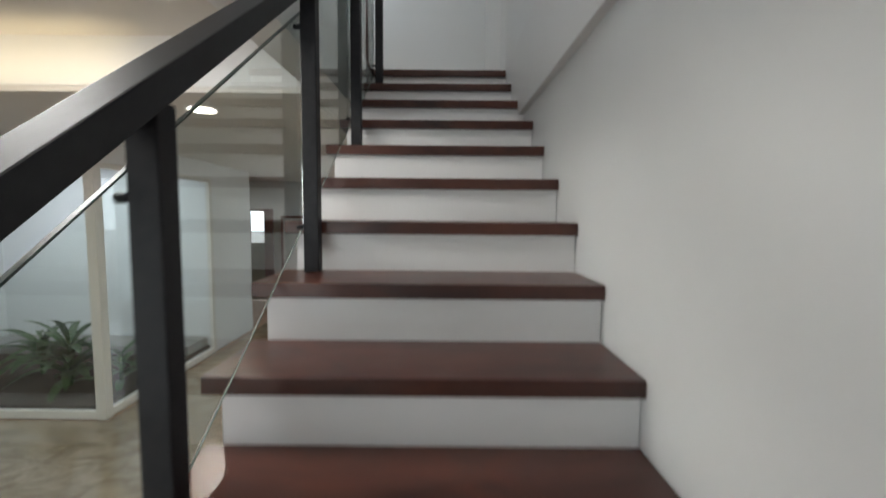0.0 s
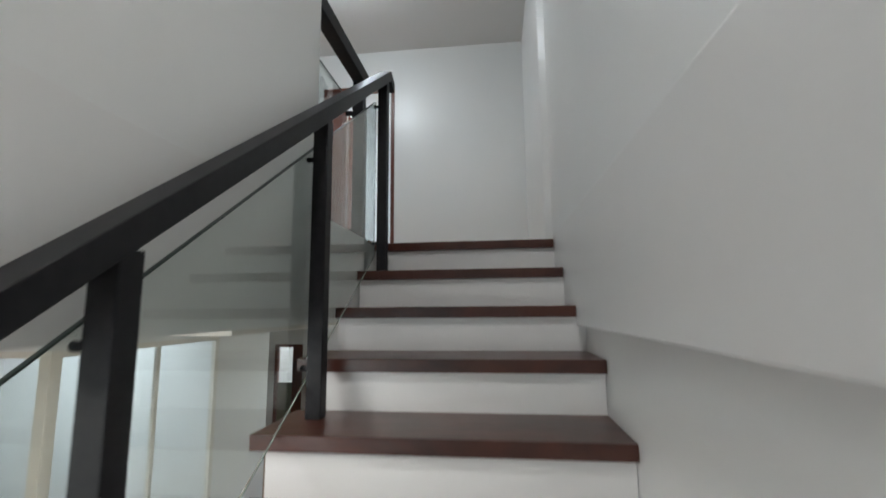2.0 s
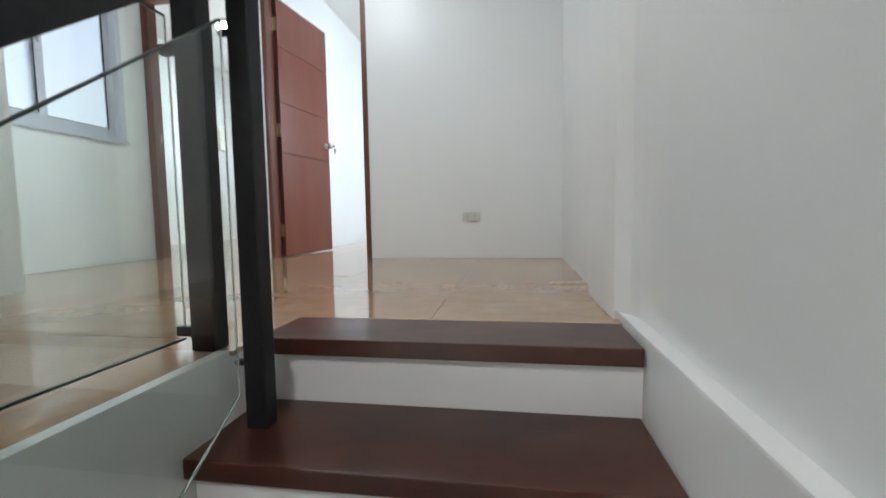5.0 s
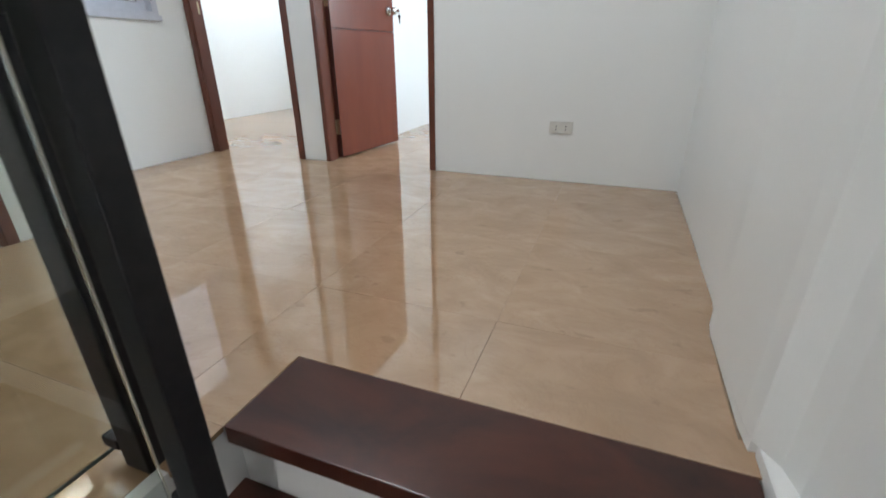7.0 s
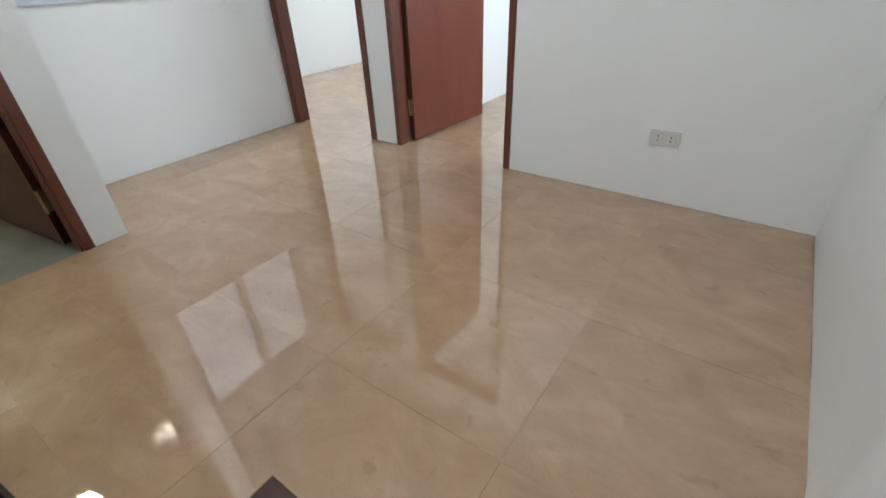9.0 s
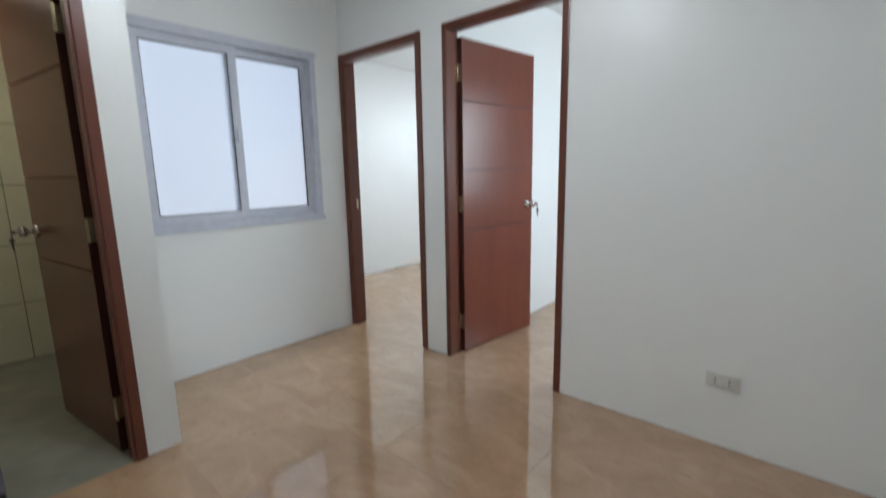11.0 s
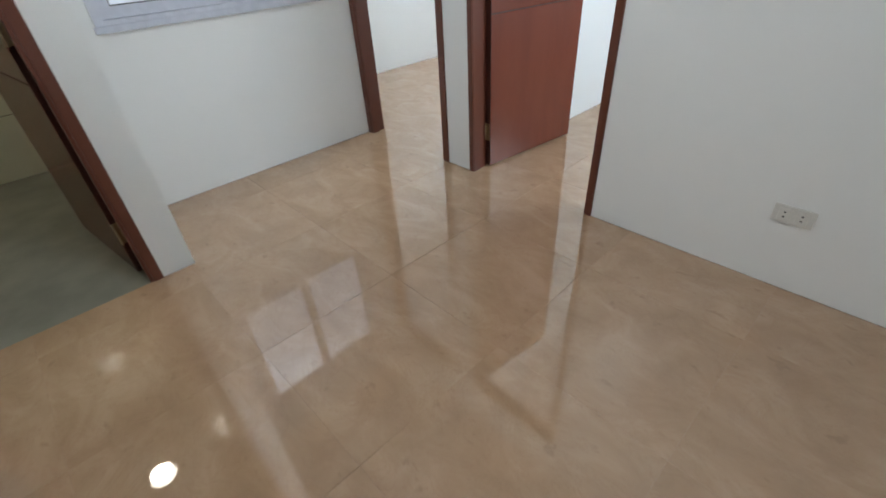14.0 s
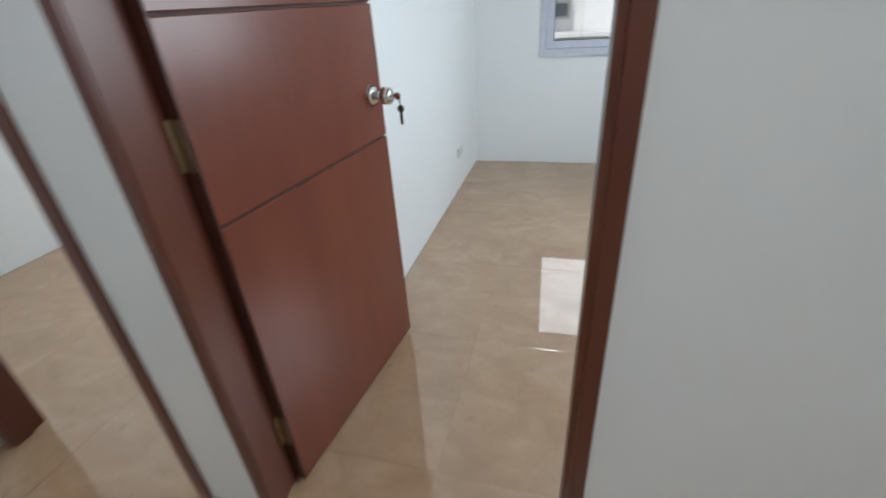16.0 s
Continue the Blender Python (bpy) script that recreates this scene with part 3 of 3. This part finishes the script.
YT = -0.085
onto(rail, part("handrail", soft(sloped_bar(PX - 0.034, PX + 0.034, -4.30, YT, -0.062, 0.0), 0.004), M_STEEL, rail, "black enamelled steel handrail"))
bm = prism_x(bmesh.new(), [(YT + 0.001, rail_z(YT)), (YT + 0.085, rail_z(YT) - 0.035), (YT + 0.070, rail_z(YT) - 0.098), (YT + 0.001, rail_z(YT) - 0.062)], PX - 0.034, PX + 0.034)
onto(rail, part("rail_end", soft(bm, 0.003), M_STEEL, rail))
GX = -0.989     # middle of the glass
POSTS = ((1, -0.125), (4, -0.962), (7, -1.775), (10, -2.632), (13, -3.465))
for k, yp in POSTS:
    base = U - k * RISE
    bm = soft(boxes((PX - 0.026, PX + 0.026, yp - 0.025, yp + 0.025, base + 0.001, rail_z(yp) - 0.06)), 0.004)
    onto(rail, part("post", bm, M_STEEL, rail))
    for zc in (base + 0.16, rail_z(yp) - 0.21):
        bm = cyl(bmesh.new(), (GX - 0.018, yp - 0.012, zc), (PX - 0.024, yp - 0.012, zc), 0.009, 0.008, 18)
        cyl(bm, (GX - 0.022, yp - 0.012, zc), (GX - 0.018, yp - 0.012, zc), 0.006, 0.009, 18)
        onto(rail, part("glass_clip", bm, M_STEEL, rail, "small black steel glass clip", True))
for (k0, far), (k1, near) in zip(POSTS, POSTS[1:]):
    y0, y1 = near + 0.001, far - (0.036 if k0 == 1 else 0.001)
    low = [(yy, 2.889 + RISE / RUN * yy) for yy in (y0, y1)]
    up = [(yy, 3.753 + 0.703 * yy) for yy in (y1, y0)]
    g = onto(rail, part("glass_panel", prism_x(bmesh.new(), low + up, GX - 0.004, GX + 0.004), M_GLASS, rail, "clear tempered glass panel"))
    g.visible_shadow = False
    # edge strips: dark along the top, painted brighter along the bottom as caught light
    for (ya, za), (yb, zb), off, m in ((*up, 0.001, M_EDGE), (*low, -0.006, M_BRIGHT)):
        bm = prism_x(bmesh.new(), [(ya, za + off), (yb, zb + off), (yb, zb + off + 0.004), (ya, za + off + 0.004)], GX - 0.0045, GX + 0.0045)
        onto(rail, part("glass_edge", bm, m, rail, "polished edge of the glass, its tone painted in"))
    # pale strip painted as the glint on the end of this panel
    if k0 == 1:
        onto(rail, part("glass_edge", boxes((GX - 0.004, GX + 0.004, y1 + 0.0005, y1 + 0.003, low[1][1], up[0][1])), M_GLINT, rail, "end of the glass with a pale glint painted on"))

# ---- guard railing on the landing ----
QX = -1.098
guard = thing("landing_railing", (QX, -0.3, U), "black steel landing railing with a clear glass panel", "railing")
for yp in (-0.108, -0.778):
    bm = soft(boxes((QX - 0.031, QX + 0.031, yp - 0.028, yp + 0.028, U + 0.001, U + 0.91)), 0.004)
    onto(guard, part("post", bm, M_STEEL, guard))
    side = -1 if yp > -0.4 else 1
    for z in (U + 0.05, U + 0.72):
        bm = soft(boxes((QX - 0.074, QX - 0.0315, yp + side * 0.020 - 0.010, yp + side * 0.020 + 0.010, z - 0.012, z + 0.012)), 0.002, 1)
        onto(guard, part("glass_clip", bm, M_STEEL, guard))
onto(guard, part("handrail", soft(boxes((QX - 0.034, QX + 0.034, -0.81, 0.0, U + 0.911, U + 0.985)), 0.004), M_STEEL, guard, "black enamelled steel handrail"))
g = onto(guard, part("glass_panel", boxes((QX - 0.066, QX - 0.058, -0.76, -0.12, U + 0.03, U + 0.80)), M_GLASS, guard, "clear tempered glass panel"))
g.visible_shadow = False
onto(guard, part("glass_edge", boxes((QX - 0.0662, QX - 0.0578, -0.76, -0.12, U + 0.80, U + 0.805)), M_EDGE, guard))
# painted glints on both ends of the landing glass
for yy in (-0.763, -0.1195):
    onto(guard, part("glass_edge", boxes((QX - 0.066, QX - 0.058, yy, yy + 0.0025, U + 0.03, U + 0.80)), M_GLINT, guard, "end of the glass with a pale glint painted on"))
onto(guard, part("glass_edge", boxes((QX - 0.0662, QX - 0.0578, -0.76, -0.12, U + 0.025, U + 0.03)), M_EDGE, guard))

# ---- outlets ----
def outlet(name, m, label, w=0.128, h=0.066):
    e = thing(name, (0, 0, 0), label, "socket", "wall sockets")
    e.matrix_world = m
    part("plate", soft(boxes((-w / 2, w / 2, -0.009, 0, -h / 2, h / 2)), 0.003), M_SOCKET, e)
    for cx in (-0.027, 0.027):
        part("insert", soft(boxes((cx - 0.019, cx + 0.019, -0.012, -0.0091, -0.022, 0.022)), 0.001, 1), M_SOCKET, e)
        for cz in (-0.009, 0.009):
            part("slot", cyl(bmesh.new(), (cx, -0.0125, cz), (cx, -0.0118, cz), 0.0036, None, 12), M_BLACK, e)
    return e


outlet("wall_socket", pose(-0.655, NY, 3.187), "white plastic double wall socket")
outlet("wall_socket", pose(-2.258, 4.66, 3.15, 0, 0, 90), "white plastic double wall socket in the bedroom")

# ---- lamps ----
def dome_lamp(place, label, r=0.16, mat=None):
    e = thing("ceiling_lamp", place, label, "ceiling lamp")
    part("base_ring", cyl(bmesh.new(), (0, 0, 0), (0, 0, -0.025), r + 0.01, r + 0.01, 40), M_PLASTIC, e, "", True)
    bm = bmesh.new()
    bmesh.ops.create_uvsphere(bm, u_segments=40, v_segments=20, radius=r, matrix=Matrix.LocRotScale((0, 0, -0.026), None, (1, 1, 0.38)))
    bmesh.ops.delete(bm, geom=[v for v in bm.verts if v.co.z > -0.0255], context="VERTS")
    d = part("diffuser", bm, mat or M_LAMP, e, "glowing opal diffuser", True)
    d.visible_shadow = False
    return e


dome_lamp((-1.55, 0.80, CEIL - 0.0005), "round white ceiling lamp, switched on")
dome_lamp((-3.53, 3.7, CEIL - 0.0005), "round white bedroom ceiling lamp, switched on")
# body for the added stair lamp, out of view
dome_lamp((-0.5, -3.0, CEIL - 0.0005), "round white ceiling lamp added unseen above the stair, switched on")
dome_lamp((-3.66, -0.16, 5.2795), "small round bathroom ceiling lamp, switched on", 0.10, M_WARMLAMP)


def downlight(place, label, r=0.075):
    e = thing("downlight", place, label, "downlight")
    bm = cyl(bmesh.new(), (0, 0, 0), (0, 0, -0.006), r + 0.012, r + 0.008, 32)
    part("trim_ring", bm, M_PLASTIC, e, "", True)
    part("diffuser", cyl(bmesh.new(), (0, 0, -0.0065), (0, 0, -0.010), r, r, 32), M_WARMLAMP, e, "glowing round diffuser")
    return e


downlight((-1.91, -0.70, LCEIL - 0.031), "round recessed downlight, switched on")
# fitting for the added rear room lamp
downlight((-2.2, 4.2, LCEIL - 0.031), "round recessed downlight added to light the rear room, switched on")
downlight((-2.45, -1.5, 2.704), "small round recessed downlight in the tray ceiling", 0.05)
e = thing("panel_light", (-1.95, -2.1, 2.704), "square white ceiling panel light, switched on", "ceiling lamp")
part("frame", soft(boxes((-0.25, 0.25, -0.25, 0.25, -0.008, 0)), 0.002), M_PLASTIC, e)
part("diffuser", boxes((-0.225, 0.225, -0.225, 0.225, -0.011, -0.0085)), M_LAMP, e)

# ---- breaker box in the west bedroom ----
e = thing("breaker_box", (-4.6095, 4.95, 4.36), "small beige metal breaker box on the bedroom wall", "breaker box")
part("case", soft(boxes((0, 0.05, -0.11, 0.11, -0.16, 0.16)), 0.004), M_WHITEALU, e)
part("cover", soft(boxes((0.0505, 0.056, -0.10, 0.10, -0.15, 0.15)), 0.002), M_WHITEALU, e)

# ---- indoor garden ----
GY, GXX = 0.425, -3.465
glazing = tagged(new("garden_glazing"), "cream aluminium glazing round an indoor garden", "glazing", "", "structure")
for x0, x1, y0, y1, z0, z1 in (
        (GXX - 0.045, GXX + 0.045, GY - 0.045, GY + 0.045, 0.0, 2.24), (-4.58, -4.51, GY - 0.03, GY + 0.03, 0.0, 2.24),
        (GXX - 0.022, GXX + 0.022, 1.40, 1.44, 0.07, 2.19), (GXX - 0.03, GXX + 0.03, 2.24, 2.298, 0.0, 2.24)):
    part("mullion", soft(boxes((x0, x1, y0, y1, z0, z1)), 0.004, 1), M_WHITEALU, glazing)
for x0, x1, y0, y1 in ((-4.51, GXX - 0.0455, GY - 0.03, GY + 0.03), (GXX - 0.03, GXX + 0.03, GY + 0.0455, 2.2395)):
    for z0, z1 in ((0.0, 0.07), (2.19, 2.24)):
        part("rail", soft(boxes((x0, x1, y0, y1, z0, z1)), 0.003, 1), M_WHITEALU, glazing)
for x0, x1, y0, y1 in ((-4.51, GXX - 0.045, GY - 0.004, GY + 0.004), (GXX - 0.004, GXX + 0.004, GY + 0.045, 1.40), (GXX - 0.004, GXX + 0.004, 1.44, 2.24)):
    part("pane", boxes((x0, x1, y0, y1, 0.07, 2.19)), M_WGLASS, glazing).visible_shadow = False
structure("wall_garden_south", boxes((-6.2, -4.582, GY - 0.05, GY + 0.05, 0, 2.239)), M_WALL, "cream lit white wall beside the garden", "wall")
structure("garden_bed", soft(boxes((-6.15, -3.52, 0.48, 2.34, -0.005, 0.09)), 0.02), M_SOIL, "dark soil of the indoor garden", "soil")
structure("garden_ledge", soft(boxes((-6.15, -3.56, 1.86, 2.34, 0.091, 0.20)), 0.01), M_CONCRETE, "grey concrete ledge in the indoor garden", "ledge")


def leafy_plant(place, seed, count, length, label):
    """A rosette of long pointed arching leaves."""
    rnd = random.Random(seed)
    e = thing("garden_plant", place, label, "plant", "garden plants")
    part("stem", cyl(bmesh.new(), (0, 0, -0.02), (0, 0, length * 0.75), 0.022, 0.012, 10), M_LEAF, e, "", True)
    for k in range(count):
        turn, rise = k * 2.4 + rnd.uniform(-0.3, 0.3), rnd.uniform(0.25, 1.35)
        long, wide = length * rnd.uniform(0.45, 0.9), rnd.uniform(0.030, 0.048)
        bm = bmesh.new()
        rows = []
        base = rnd.uniform(0.02, 0.72) * length
        x, z, a = 0.0, base, rise
        for j in range(9):
            u = j / 8
            w = wide * (math.sin(math.pi * min(1, u * 0.93 + 0.07)) ** 0.7) * (1 if u < 1 else 0.05)
            lift = w * 0.35
            rows.append([bm.verts.new((x, -w, z + lift)), bm.verts.new((x, 0, z)), bm.verts.new((x, w, z + lift))])
            x, z, a = x + long / 8 * math.cos(a), z + long / 8 * math.sin(a), a - rnd.uniform(0.10, 0.2)
        for r0, r1 in zip(rows, rows[1:]):
            for q in (0, 1):
                bm.faces.new((r0[q], r0[q + 1], r1[q + 1], r1[q]))
        bmesh.ops.solidify(bm, geom=bm.faces[:], thickness=0.002)
        leaf = part("leaf", bm, M_LEAF, e, "", True)
        leaf.matrix_local = pose(0, 0, 0, 0, 0, math.degrees(turn))
    return e


leafy_plant((-4.20, 0.95, 0.09), 3, 46, 0.62, "green plant with long pointed arching leaves in soil")
leafy_plant((-3.72, 0.98, 0.09), 8, 12, 0.42, "small green leafy plant in soil beside the glass")
leafy_plant((-4.75, 1.25, 0.09), 5, 20, 0.6, "green plant with arching leaves near the garden wall")

M_FARSKY = glowing("bright_sky", (0.90, 0.95, 1.0), 2.4)
structure("backdrop_sky", boxes((-60, 60, 40, 40.5, -0.12, 60)), M_FARSKY, "bright hazy sky beyond the houses", "backdrop")

# ---- neighbouring house seen through the bedroom window ----
house = thing("neighbour_house", (-1.0, 17.0, -0.125), "grey rendered house with dark windows and brown roof", "house")
part("wall", boxes((-6, 7, 0, 7, 0, 6.6)), M_HOUSE, house)
bm = bmesh.new()
prism_x(bm, [(-0.5, 6.6), (7.5, 6.6), (3.5, 8.4)], -6.4, 7.4)
part("roof", bm, M_ROOF, house)
for x in (-4.2, -1.6, 1.0, 3.6):
    for z in (1.0, 4.2):
        w = part("window", boxes((x, x + 1.3, -0.03, -0.001, z, z + 1.3)), M_PANE, house)
        part("frame", boxes((x - 0.07, x, -0.05, -0.0015, z - 0.07, z + 1.37), (x + 1.3, x + 1.37, -0.05, -0.0015, z - 0.07, z + 1.37), (x, x + 1.3, -0.05, -0.0315, z + 1.3, z + 1.37), (x, x + 1.3, -0.06, -0.0315, z - 0.07, z)), M_PLASTIC, w)
part("awning", boxes((-4.6, 5.2, -0.9, -0.06, 3.10, 3.20)), M_HOUSE, house)
unit = part("air_conditioner", soft(boxes((-1.30, -0.72, -0.35, -0.06, 3.55, 4.05)), 0.02), M_CONCRETE, house, "grey air conditioner on the facade")
part("grille", boxes((-1.22, -0.80, -0.356, -0.3505, 3.63, 3.97)), M_PANE, unit)
part("canopy", boxes((-5.0, 5.5, -1.2, -0.06, 2.55, 2.65)), M_CONCRETE, house)
cable = thing("overhead_cable", (-1, 12, 4.6), "black overhead cables across the street", "cable")
for k in range(3):
    bm = bmesh.new()
    for j in range(12):
        xa, xb = -12 + j * 2, -10 + j * 2
        cyl(bm, (xa, 0, k * 0.22 + 0.004 * xa * xa), (xb, 0, k * 0.22 + 0.004 * xb * xb), 0.014, None, 6)
    part("wire", bm, M_BLACK, cable)
for x in (-12.0, 12.0):
    part("pole", cyl(bmesh.new(), (x, 0, -4.725), (x, 0, 2.0), 0.12, 0.09, 12), M_CONCRETE, cable, "grey concrete pole", True)


# ---- tiles ----
def tile_floor(parent, cells, x0, y0, size, z, thick, mat, gap=0.0005):
    """Square tiles on a grid through (x0, y0), each cut to the given rectangles."""
    shared = {}
    found = {}
    for ax, bx, ay, by in cells:
        for i in range(math.floor((ax - x0) / size), math.ceil((bx - x0) / size)):
            for j in range(math.floor((ay - y0) / size), math.ceil((by - y0) / size)):
                cx, cy = x0 + i * size, y0 + j * size
                r = (max(ax, cx + gap), min(bx, cx + size - gap), max(ay, cy + gap), min(by, cy + size - gap))
                if r[1] - r[0] > 0.004 and r[3] - r[2] > 0.004:
                    found.setdefault((i, j), []).append(r)
    rnd = random.Random(4)
    for (i, j), rects in found.items():
        cx, cy = x0 + (i + 0.5) * size, y0 + (j + 0.5) * size
        local = tuple((round(a - cx, 4), round(b - cx, 4), round(c - cy, 4), round(d - cy, 4)) for a, b, c, d in rects)
        if local not in shared:
            me = bpy.data.meshes.new("tile")
            bm = boxes(*[(a, b, c, d, -thick, 0) for a, b, c, d in local])
            if len(local) == 1:
                bmesh.ops.bevel(bm, geom=[e for e in bm.edges if all(v.co.z > -1e-6 for v in e.verts)], offset=0.0004, segments=1, affect="EDGES")
            bm.to_mesh(me)
            bm.free()
            me.materials.append(mat)
            shared[local] = me
        ob = new("tile", shared[local])
        ob.parent = parent
        ob.matrix_world = pose(cx, cy, z + rnd.uniform(-0.0003, 0.0003), rnd.uniform(-0.05, 0.05), rnd.uniform(-0.05, 0.05), 0)
    return found


floor = structure("floor", boxes((-4.6, -1.045, 0.57, R2Y, U - 0.0118, U - 0.0012), (-1.045, 0.0, 0.57, R2Y, U - 0.0118, U - 0.0012), (BX, -1.045, -1.7, 0.57, U - 0.0118, U - 0.0012)), M_GROUT,
                  "polished beige marbled floor tiles with thin joints", "floor")
TX, TY = -0.605, 0.57
tile_floor(floor, ((BX, -1.072, -1.7, 0.0), (BX, -1.032, 0.0, 0.245), (BX, -0.004, 0.2435, 0.57), (WX, -0.004, 0.57, R2Y), (-4.605, WX, NY + 0.02, R2Y)), TX, TY, 0.6, U, 0.0055, M_TILE)
lower = structure("floor_lower", boxes((-6.2, 0.0, -6.0, 5.6, -0.0118, -0.006)), M_GROUT, "polished brown marble lower floor tiles", "floor")
tile_floor(lower, ((-6.2, -1.0, -4.2, 0.37), (-3.40, -1.0, 0.37, 5.6)), -3.4, 0.37, 0.6, 0.0, 0.0055, M_LTILE)


def wall_tiles(parent, along, fixed, u0, u1, z0, z1, w, h, mat, face):
    """Upright tiles on a wall: along is the wall's axis, fixed its plane, face the side they look to."""
    shared = {}
    u = u0
    while u < u1 - 0.01:
        ue = min(u + w, u1)
        z = z0
        while z < z1 - 0.01:
            ze = min(z + h, z1)
            key = (round(ue - u, 4), round(ze - z, 4))
            if key not in shared:
                a, c = key[0] / 2 - 0.0025, key[1] / 2 - 0.0025
                me = bpy.data.meshes.new("tile")
                bm = boxes((-a, a, -c, c, 0, 0.007))
                bmesh.ops.bevel(bm, geom=[e for e in bm.edges if all(v.co.z > 0.006 for v in e.verts)], offset=0.0015, segments=1, affect="EDGES")
                bm.to_mesh(me)
                bm.free()
                me.materials.append(mat)
                shared[key] = me
            ob = new("tile", shared[key])
            ob.parent = parent
            um, zm = (u + ue) / 2, (z + ze) / 2
            ob.matrix_world = pose(fixed, um, zm, 90, 0, 90 * face) if along == "y" else pose(um, fixed, zm, 90, 0, 0 if face < 0 else 180)
            z = ze
        u = ue


bath_tiles = structure("wall_bathroom_tiling", boxes((-4.4995, -4.498, -1.3, 0.4995, U, 5.28), (-4.498, BX - 0.1, 0.498, 0.4995, U, 5.28)), M_BGROUT, "cream glazed bathroom wall tiles with dark joints", "wall")
wall_tiles(bath_tiles, "y", -4.497, -1.3, 0.49, U, 5.28, 0.40, 0.40, M_BTILE, 1)
wall_tiles(bath_tiles, "x", 0.497, -4.49, BX - 0.105, U, 5.28, 0.40, 0.40, M_BTILE, -1)


# ---- worn joints between floor and walls ----
M_JOINT = speckled("dirty_joint", (0.16, 0.11, 0.07), (0.30, 0.22, 0.15), 0.8, 30.0)


def joint(a, b, inward, seed, widest=0.007):
    """An uneven line of mortar along the foot of a wall."""
    rnd = random.Random(seed)
    a, b = Vector((*a, U + 0.0012)), Vector((*b, U + 0.0012))
    side = Vector((*inward, 0))
    count = max(4, int((b - a).length / 0.045))
    bm = bmesh.new()
    rows = []
    w = 0.004
    for k in range(count + 1):
        w = min(widest, max(0.0008, w + rnd.uniform(-0.003, 0.003)))
        p = a.lerp(b, k / count)
        q = p + side * w
        rows.append((bm.verts.new(p - side * 0.004), bm.verts.new(q), bm.verts.new(q - Vector((0, 0, 0.003))), bm.verts.new(p - side * 0.004 - Vector((0, 0, 0.003)))))
    for r0, r1 in zip(rows, rows[1:]):
        for i in range(4):
            j = (i + 1) % 4
            bm.faces.new((r0[i], r0[j], r1[j], r1[i]))
    bm.faces.new(rows[0])
    bm.faces.new(rows[-1][::-1])
    bmesh.ops.recalc_face_normals(bm, faces=bm.faces[:])
    return structure("trim", bm, M_JOINT, "uneven mortar joint along the wall foot", "trim")


joint((-1.418, NY), (-0.01, NY), (0, -1), 1)
joint((-2.425, NY), (-2.243, NY), (0, -1), 2, 0.004)
joint((WX, 0.60), (WX, NY), (1, 0), 3)
joint((-0.012, 0.95), (-0.010, NY), (-1, 0), 4)
joint((-0.054, 0.33), (-0.054, 0.70), (-1, 0), 5, 0.004)
joint((-2.258, NY + 0.12), (-2.258, R2Y), (1, 0), 6, 0.005)
joint((-2.258, R2Y), (-0.01, R2Y), (0, -1), 7, 0.005)
joint((-4.61, NY + 0.1), (-4.61, R2Y), (1, 0), 8, 0.005)

# ---- scuff on the slab edge ----
bm = bmesh.new()
path = [(-1.146, 2.625, 0.0006), (-1.144, 2.648, 0.0016), (-1.149, 2.670, 0.0020), (-1.138, 2.698, 0.0014), (-1.122, 2.724, 0.0005)]
for (ya, za, wa), (yb, zb, wb) in zip(path, path[1:]):
    bm.faces.new([bm.verts.new((-1.0404, y, z)) for y, z in ((ya - wa, za), (ya + wa, za), (yb + wb, zb), (yb - wb, zb))])
structure("scuff_mark", bm, M_SCUFF, "thin grey scuff on the white slab edge", "mark")
